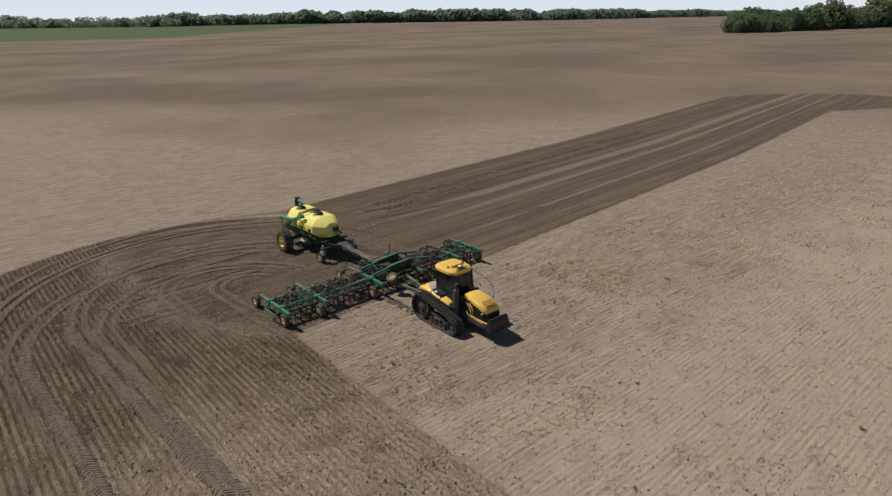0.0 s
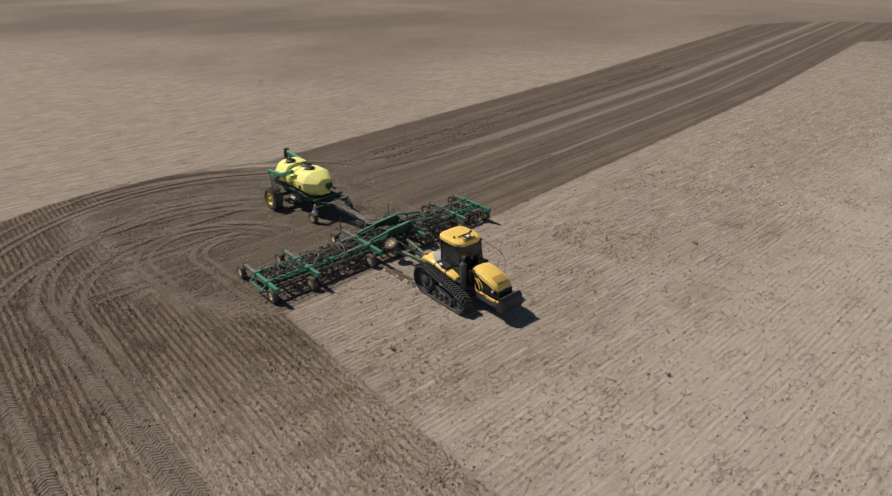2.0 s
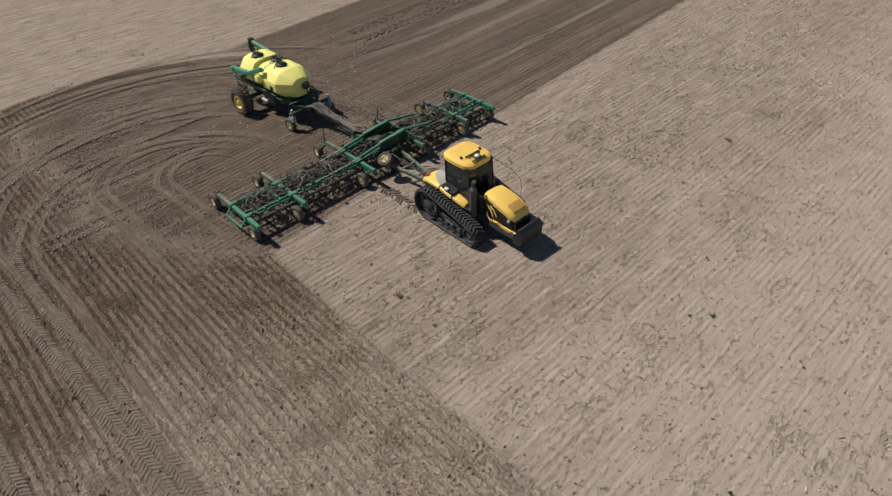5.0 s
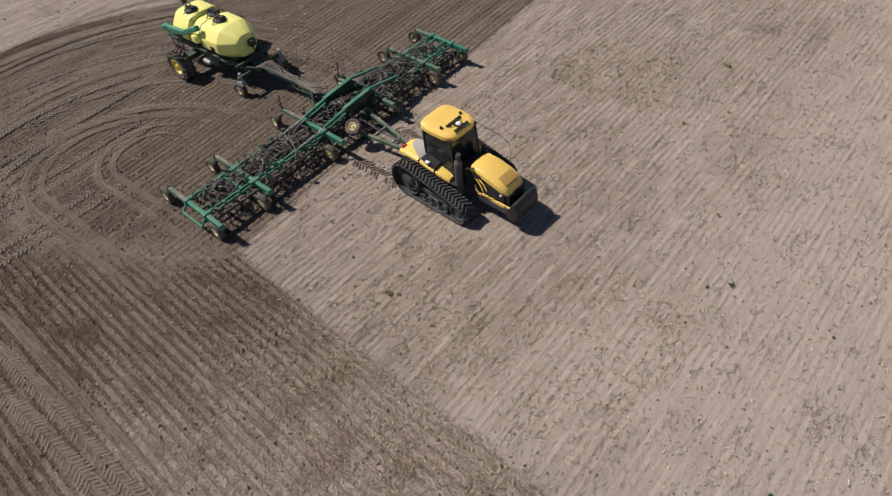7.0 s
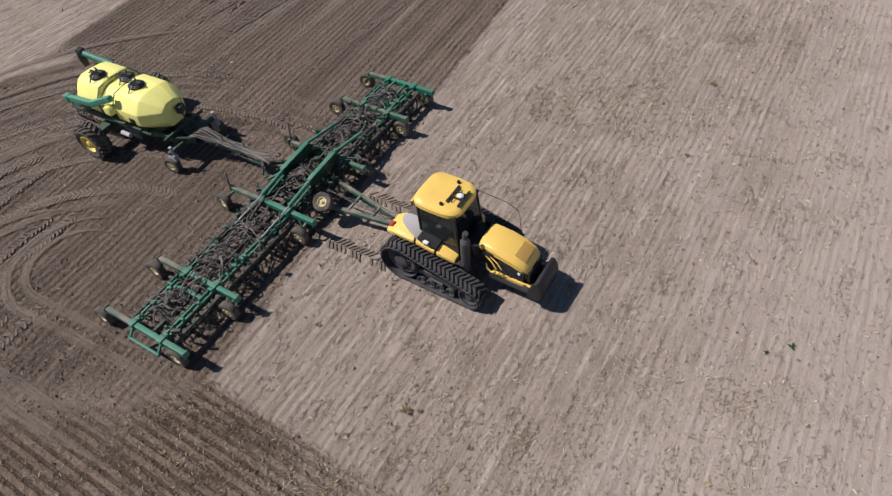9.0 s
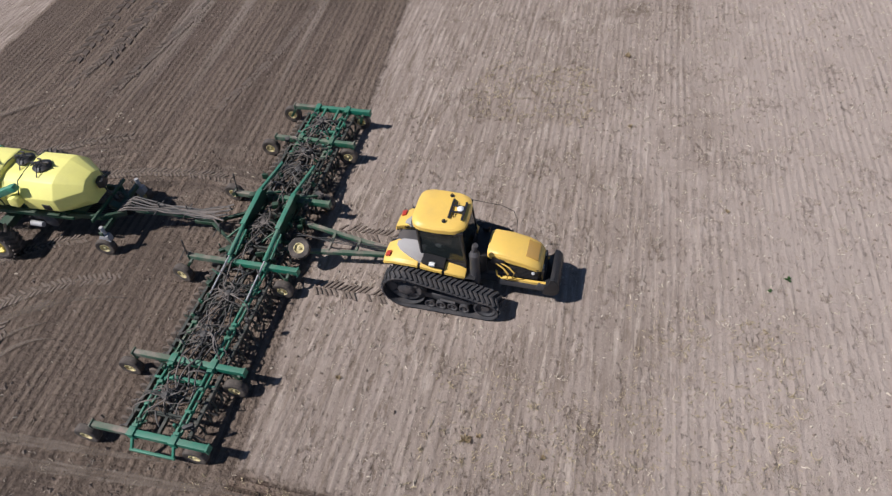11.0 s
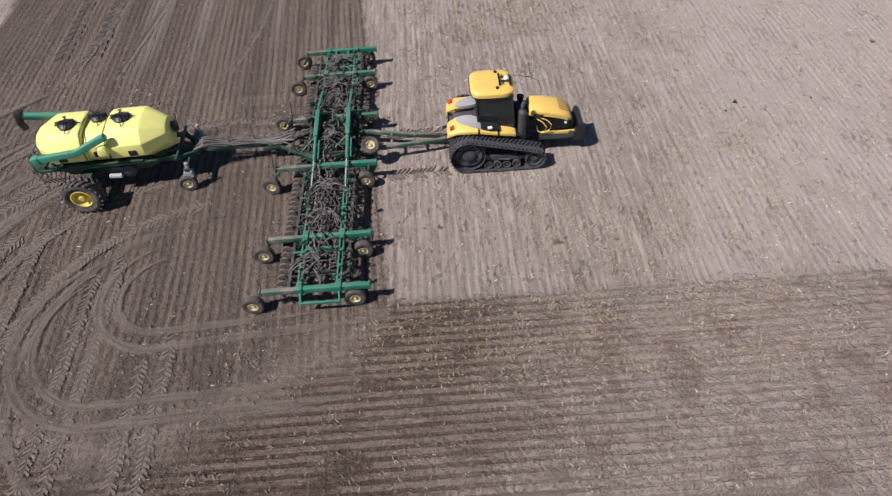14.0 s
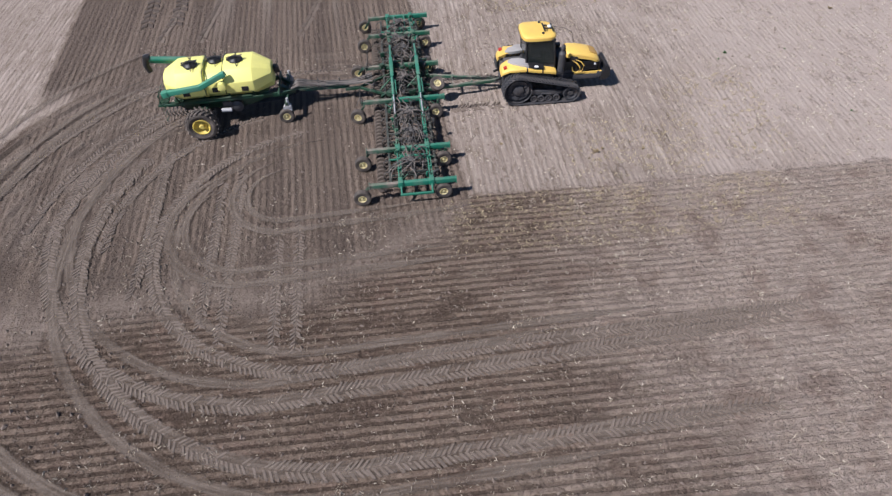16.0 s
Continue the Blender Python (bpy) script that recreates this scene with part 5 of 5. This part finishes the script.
RUT_FAINT = rut_soil("faint_rut_soil", 0.56)


def rut(pts, width, lift, material, label="pale pressed wheel rut curving over the tilled soil"):
    """A shallow band of pressed soil along a line, dished in the middle."""
    rows = resample(pts, 0.35)
    last = len(rows) - 1
    rng = random.Random(int(width * 1000) + len(rows))
    vs, fs, uvs = [], [], []
    along = 0.0
    for j, (p, d) in enumerate(rows):
        n = Vector((-d.y, d.x, 0))
        w = width * rng.uniform(0.92, 1.08) * min(1.0, 0.12 + j * 0.09, 0.12 + (last - j) * 0.09)
        for i in range(5):
            q = p + n * w * (i / 4 - 0.5)
            vs.append((q.x, q.y, lift + (0.012 if i in (0, 4) else 0.0) - (0.006 if i == 2 else 0.0)))
            uvs.append((i / 4, along))
        along += 0.35
    for r in range(len(rows) - 1):
        for i in range(4):
            a = r * 5 + i
            fs.append((a, a + 1, a + 6, a + 5))
    me = bpy.data.meshes.new("wheel_rut")
    me.from_pydata(vs, [], fs)
    layer = me.uv_layers.new(name="along")
    for loop in me.loops:
        layer.data[loop.index].uv = uvs[loop.vertex_index]
    for f in me.polygons:
        f.use_smooth = True
    me.materials.append(material)
    return tagged(new("wheel_rut", me), label, "wheel rut", "wheel ruts", "stuff")


def swing(cx, cy, r, x0, rise, a1, n=16):
    """Along the headland from x0, then round to the angle a1."""
    start = [(x0 + (cx - x0) * i / 4, cy - r + rise * (1 - i / 4)) for i in range(4)] if x0 > cx else []
    return start + arc(cx, cy, r, 270, a1, n)


LUG = "row of pressed chevron lug prints in the tilled soil"
# machines swung round from the headland: centre, radius, start, rise, end angle, width, prints
SWINGS = [
    (-4.6, -10.0, 7.8, 15, 0.9, 98, 0.72, True),
    (-4.6, -10.0, 6.9, 9, 0.6, 92, 0.50, False),
    (-6.4, -8.0, 11.0, 14, 1.6, 118, 0.80, True),
    (-6.4, -8.0, 10.1, 5, 1.2, 112, 0.50, False),
    (-3.2, -9.5, 12.4, 12, 0.8, 150, 0.80, True),
    (-3.2, -9.5, 13.4, 6, 0.7, 140, 0.55, False),
    (-8.0, -9.0, 4.0, 2, 0.5, 110, 0.55, False),
    (-8.0, -9.0, 3.2, 1, 0.4, 125, 0.45, False),
    (-6.6, -7.3, 2.65, 3, 0.7, 100, 0.50, False),
    (-6.6, -7.3, 1.9, 0, 0.4, 80, 0.45, False),
    (-6.0, -8.0, 15.4, -6, 0.0, 128, 0.60, False),
    (-6.0, -8.0, 16.2, -6, 0.0, 128, 0.60, False),
    (-6.0, -7.0, 18.4, -6, 0.0, 120, 0.55, False),
]
for n, (cx, cy, radius, x0, rise, a1, wide, prints) in enumerate(SWINGS):
    line = swing(cx, cy, radius, x0, rise, a1)
    rut(line, wide, 0.004 + 0.004 * n, RUT if radius > 6 else RUT_FAINT)
    if prints:
        track(line, wide * 0.85, 0.20, 0.014 + 0.004 * n, LUG)
for n, (r, a0, a1) in enumerate(((13.6, 84, 176), (12.2, 100, 178), (16.4, 108, 174), (9.6, 110, 184))):
    rut(arc(-5.3, -9.6, r, a0, a1, 18), 0.65, 0.006 + 0.004 * n, RUT_FAINT)
    track(arc(-5.3, -9.6, r, a0, a1, 18), 0.55, 0.19, 0.020, LUG)
# the earlier passes along the strip
for n, (x, y0, y1) in enumerate(((-5.6, -16.6, -9.2), (-6.5, -16.4, -10.0), (-8.7, -16.0, -5.0), (-9.6, -15.0, -6.0), (-12.8, -13.0, -3.0))):
    rut([(x, y0), (x - 0.1, (y0 + y1) / 2), (x - 0.25, y1)], 0.55, 0.003 + 0.003 * n, RUT_FAINT, "pale wheel rut along the tilled strip")
    track([(x, y0), (x - 0.1, (y0 + y1) / 2), (x - 0.25, y1)], 0.50, 0.20, 0.016, LUG)
for pts, w in (([(-17.6, 12), (-19.4, 34), (-22.4, 70)], 0.9), ([(-15.6, 12), (-17.2, 34), (-20.2, 70)], 0.9)):
    track(pts, w, 0.75, 0.03, LUG, TRACK_DARK)
for y0 in (-1.15, 1.85):
    track([(5.9, y0), (2.2, y0)], 0.66, 0.20, 0.022, "fresh chevron prints behind the tractor's tracks")
for pts in ([(-6.8, 8.9), (-5.8, 14), (-5.2, 24)], [(-13.5, 9), (-12.8, 16), (-12.3, 24)], [(-16.2, 9.5), (-15.6, 16), (-15.2, 24)]):
    track(pts, 0.55, 0.20, 0.022, LUG)


# ---------------------------------------------------------------- straw and clods
def scatter(name, count, zone, size, long, material, label, seed, clump=0.4):
    """Small bits thrown over a stretch of ground, in loose clumps."""
    rng = np.random.default_rng(seed)
    x0, x1, y0, y1 = zone
    nc = max(4, count // 25)
    cx, cy = rng.uniform(x0, x1, nc), rng.uniform(y0, y1, nc)
    pick = rng.integers(0, nc, count)
    loose = rng.random(count) > clump
    px = np.where(loose, rng.uniform(x0, x1, count), cx[pick] + rng.normal(0, 0.5, count))
    py = np.where(loose, rng.uniform(y0, y1, count), cy[pick] + rng.normal(0, 0.7, count))
    ang = rng.uniform(0, math.pi, count)
    grow = np.clip(np.exp(rng.normal(-0.15, 0.5, count)), 0.3, 1.9)
    ln = size * long * rng.uniform(0.4, 1.6, count) * grow
    wd = size * rng.uniform(0.6, 1.4, count) * grow
    ht = size * rng.uniform(0.5, 1.2, count) * grow
    vs = np.zeros((count, 5, 3))
    c, s = np.cos(ang), np.sin(ang)
    for i, (u, v) in enumerate(((-1, -1), (1, -1), (1, 1), (-1, 1))):
        vs[:, i, 0] = px + c * u * ln / 2 - s * v * wd / 2
        vs[:, i, 1] = py + s * u * ln / 2 + c * v * wd / 2
        vs[:, i, 2] = -0.035
    vs[:, 4, 0], vs[:, 4, 1], vs[:, 4, 2] = px + ln * 0.2 * c, py + ln * 0.2 * s, ht
    base = np.arange(count)[:, None] * 5
    tri = np.concatenate([base + np.array(t) for t in ((0, 1, 4), (1, 2, 4), (2, 3, 4), (3, 0, 4))])
    me = bpy.data.meshes.new(name)
    me.from_pydata(vs.reshape(-1, 3).tolist(), [], tri.tolist())
    me.materials.append(material)
    return tagged(new(name, me), label, name.replace("_", " "), kind="stuff")


FIELD = (2.5, 34, -8.4, 26)
HEAD = (-20, 26, -24, -8.7)
scatter("straw", 5000, FIELD, 0.024, 2.6, STRAW, "bleached straw bits on the stubble", 1)
scatter("straw", 2200, HEAD, 0.019, 3.4, STRAW, "bleached straw bits on the tilled headland", 2, 0.6)
scatter("straw", 600, (-18, 2, -8.6, 9), 0.024, 3.0, STRAW, "bleached straw bits behind the drill", 3)
scatter("straw", 5000, (2, 44, 26, 60), 0.04, 3.0, STRAW, "bleached straw bits on the far stubble", 4)
scatter("clods", 1700, FIELD, 0.044, 1.2, CLOD, "small dark soil clods on the stubble", 5, 0.55)
scatter("clods", 4200, HEAD, 0.055, 1.4, CLOD, "dark soil clods on the headland", 6)
scatter("clods", 1900, (-22, 2, -8.6, 26), 0.05, 1.5, CLOD, "dark soil clods on tilled ground", 7)
scatter("clods", 4000, (2, 44, 26, 60), 0.045, 1.6, CLOD, "dark soil clods on the far stubble", 8, 0.6)
scatter("clods", 1100, (-60, -24, -10, 40), 0.038, 1.9, CLOD, "dark soil clods beyond the strip", 9, 0.6)


def stalks(count, zone, label, seed, material=STRAW):
    """Tufts of bleached stalks left standing or leaning in small groups."""
    rng = random.Random(seed)
    x0, x1, y0, y1 = zone
    vs, fs = [], []
    spots = [(rng.uniform(x0, x1), rng.uniform(y0, y1)) for _ in range(count // 9)]
    for i in range(count):
        if rng.random() < 0.6:
            cx, cy = rng.choice(spots)
            c = Vector((cx + rng.gauss(0, 0.7), cy + rng.gauss(0, 0.9), -0.03))
        else:
            c = Vector((rng.uniform(x0, x1), rng.uniform(y0, y1), -0.03))
        if not (x0 < c.x < x1 and y0 < c.y < y1):
            continue
        for j in range(rng.randint(2, 7)):
            a, tilt = rng.uniform(0, 6.283), rng.uniform(0.05, 1.1)
            d = Vector((math.cos(a) * math.cos(tilt), math.sin(a) * math.cos(tilt), math.sin(tilt)))
            ln, w = rng.uniform(0.06, 0.19), rng.uniform(0.006, 0.014)
            q = c + Vector((rng.gauss(0, 0.06), rng.gauss(0, 0.06), 0))
            s = d.cross(Vector((rng.uniform(-1, 1), rng.uniform(-1, 1), 0.3))).normalized() * w
            e = q + d * ln
            mid = q + d * ln * 0.55 + Vector((0, 0, 0.02))
            b = len(vs)
            vs += [tuple(q - s), tuple(q + s), tuple(mid + s), tuple(mid - s), tuple(e + s * 0.5), tuple(e - s * 0.5)]
            fs += [(b, b + 1, b + 2, b + 3), (b + 3, b + 2, b + 4, b + 5)]
    me = bpy.data.meshes.new("stalks")
    me.from_pydata(vs, [], fs)
    me.materials.append(material)
    return tagged(new("stalks", me), label, "stalks", kind="stuff")


stalks(4200, (3.0, 36, -8.4, 28), "tufts of bleached crop stalks on the stubble", 41)
for n, zone in enumerate(((8.0, 15.5, -8.2, -3.5), (14.0, 20.0, -7.5, 0.5), (6.0, 12.0, 10.0, 15.0))):
    stalks(420, zone, "patch of yellowed trash and stalks on the stubble", 50 + n, STRAW_OLD)
stalks(1500, (-14, 28, -24, -8.7), "tufts of bleached crop stalks on the headland", 42)
stalks(1150, (1.0, 18, -12.6, -8.8), "yellowed stalks along the headland's edge", 43, STRAW_OLD)


def weed(x, y, size, seed, dry=False):
    rng = random.Random(seed)
    bm = bmesh.new()
    for i in range(26):
        a, l = rng.uniform(0, 6.28), size * rng.uniform(0.5, 1.0)
        d = Vector((math.cos(a), math.sin(a), rng.uniform(0.2, 1.3))).normalized()
        side = Vector((-math.sin(a), math.cos(a), 0)) * l * 0.16
        v = [bm.verts.new(q) for q in (Vector((0, 0, -0.03)), d * l * 0.5 + side, d * l - Vector((0, 0, l * 0.15)), d * l * 0.5 - side)]
        bm.faces.new(v)
    ob = new("weed", to_mesh("weed", bm, WEED_DRY if dry else WEED, False))
    ob.location = (x, y, 0)
    tagged(ob, "dry brown weed tuft standing in the stubble" if dry else "small bright green weed growing in the stubble", "weed", "weeds")


for n, (x, y, s) in enumerate(((19.9, 2.4, 0.20), (19.2, 1.75, 0.13), (23.7, 2.3, 0.10), (24.2, -4.5, 0.12))):
    weed(x, y, s, n)
for n, (x, y, s) in enumerate(((9.4, -6.1, 0.30), (9.8, -5.9, 0.16), (13.4, 16.3, 0.30), (29.1, 6.9, 0.26), (17.9, 5.6, 0.16), (4.6, -4.8, 0.17), (13.8, 10.5, 0.18), (11.9, -6.2, 0.16))):
    weed(x, y, s, 20 + n, True)


# ---------------------------------------------------------------- sky low over the horizon
def build_backdrop():
    k = Nodes("pale_sky_haze")
    em = k.t.nodes.new("ShaderNodeEmission")
    z = k.split(k.coords())[2]
    k.put(em.inputs["Color"], k.mix(k.step(z, 0.0, 420.0), (0.76, 0.84, 1.0), (0.55, 0.70, 0.98)))
    em.inputs["Strength"].default_value = 1.2
    k.t.links.new(em.outputs[0], k.t.nodes["Material Output"].inputs["Surface"])
    bm = bmesh.new()
    ring = lambda z: [bm.verts.new((4300 * math.cos(i * math.pi / 48), 4300 * math.sin(i * math.pi / 48), z)) for i in range(96)]
    a, b = ring(-40), ring(420)
    for i in range(96):
        j = (i + 1) % 96
        bm.faces.new((a[i], a[j], b[j], b[i]))
    me = bpy.data.meshes.new("backdrop")
    bm.to_mesh(me)
    bm.free()
    me.materials.append(k.mat)
    tagged(new("backdrop", me), "pale hazy sky low over the horizon", "sky", kind="structure")


build_backdrop()


# ---------------------------------------------------------------- trees on the horizon
def crown_mesh(name, rx, rz, count, leaf_size, seed, material):
    """Many leaf clumps on a few uneven boughs."""
    rng = random.Random(seed)
    lobes = [(Vector((rng.uniform(-0.6, 0.6) * rx, rng.uniform(-0.6, 0.6) * rx, rng.uniform(0.25, 0.8) * rz)), rng.uniform(0.35, 0.62)) for _ in range(9)]
    vs, fs = [], []
    for i in range(count):
        c, k = rng.choice(lobes)
        d = Vector((rng.gauss(0, 1), rng.gauss(0, 1), rng.gauss(0, 1))).normalized() * rng.uniform(0.75, 1.08)
        p = c + Vector((d.x * rx * k, d.y * rx * k, d.z * rz * 0.42))
        u = Vector((rng.gauss(0, 1), rng.gauss(0, 1), rng.gauss(0, 1))).normalized()
        v = u.orthogonal().normalized()
        s = leaf_size * rng.uniform(0.5, 1.3)
        b = len(vs)
        vs += [tuple(p + u * s), tuple(p + v * s * 0.8), tuple(p - u * s), tuple(p - v * s * 0.8)]
        fs.append((b, b + 1, b + 2, b + 3))
    me = bpy.data.meshes.new(name)
    me.from_pydata(vs, [], fs)
    me.materials.append(material)
    return me


def build_tree(seed, height, wide):
    rng = random.Random(seed)
    root = thing("tree", Matrix(), "leafy green tree at the far edge of the field", "tree", "trees along the field edge")
    def trunk(bm):
        tube(bm, [(0, 0, -0.3), (0.1, 0.05, height * 0.25), (0.0, 0.1, height * 0.55), (0.15, 0, height * 0.8)], height * 0.022, 7)
        for i in range(6):
            a = i * 1.05 + rng.random()
            z = height * (0.3 + 0.08 * i)
            tube(bm, [(0.05, 0.05, z), (math.cos(a) * wide * 0.3, math.sin(a) * wide * 0.3, z + height * 0.12), (math.cos(a) * wide * 0.55, math.sin(a) * wide * 0.55, z + height * 0.2)], height * 0.009, 5)
    P("trunk", BARK, root, trunk)
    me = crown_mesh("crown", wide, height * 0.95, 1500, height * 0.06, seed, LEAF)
    crown = new("crown", me)
    crown.parent = root
    crown.location = (0, 0, height * 0.08)
    return root


protos = [build_tree(11, 11.0, 6.0), build_tree(12, 8.0, 6.5), build_tree(13, 13.5, 6.5)]
rt = random.Random(21)
EDGE = [(-252 + 0.3 * i + rt.uniform(-16, 8), 592 + 4.6 * i + rt.uniform(-3, 3)) for i in range(90)]
for n, (x, y) in enumerate(EDGE):
    src = protos[n % 3]
    grow = (1.05 + 0.008 * n) * rt.uniform(0.75, 1.3)
    m = pose(x, y, -0.5, 0, 0, rt.uniform(0, 360)) @ Matrix.Scale(grow, 4)
    if n < 3:
        src.matrix_basis = m
    else:
        copy_thing(src, m)


def far_wood(name, a, b, depth, height, count, seed, label):
    """A wood seen from far off: boughs of leaf clumps on many stems, in one piece."""
    rng = random.Random(seed)
    a, b = Vector((*a, 0)), Vector((*b, 0))
    d = (b - a)
    n = Vector((-d.y, d.x, 0)).normalized()
    vs, fs = [], []
    for i in range(count):
        t = rng.random()
        base = a + d * t + n * rng.uniform(0, depth)
        hgt = height * (0.62 + 0.45 * noise.noise(Vector((t * 24 + seed, seed * 3.1, 0))) + rng.uniform(-0.12, 0.16))
        wide = hgt * rng.uniform(0.35, 0.6)
        for j in range(44):
            u = Vector((rng.gauss(0, 1), rng.gauss(0, 1), rng.gauss(0, 1))).normalized()
            p = base + Vector((u.x * wide, u.y * wide, hgt * (0.52 + 0.46 * u.z)))
            q = Vector((rng.gauss(0, 1), rng.gauss(0, 1), rng.gauss(0, 1))).normalized()
            r = q.orthogonal().normalized()
            s = hgt * rng.uniform(0.07, 0.17)
            k = len(vs)
            vs += [tuple(p + q * s), tuple(p + r * s), tuple(p - q * s), tuple(p - r * s)]
            fs.append((k, k + 1, k + 2, k + 3))
    me = bpy.data.meshes.new(name)
    me.from_pydata(vs, [], fs)
    me.materials.append(LEAF_FAR_HAZED)
    return tagged(new(name, me), label, "woods", kind="stuff")


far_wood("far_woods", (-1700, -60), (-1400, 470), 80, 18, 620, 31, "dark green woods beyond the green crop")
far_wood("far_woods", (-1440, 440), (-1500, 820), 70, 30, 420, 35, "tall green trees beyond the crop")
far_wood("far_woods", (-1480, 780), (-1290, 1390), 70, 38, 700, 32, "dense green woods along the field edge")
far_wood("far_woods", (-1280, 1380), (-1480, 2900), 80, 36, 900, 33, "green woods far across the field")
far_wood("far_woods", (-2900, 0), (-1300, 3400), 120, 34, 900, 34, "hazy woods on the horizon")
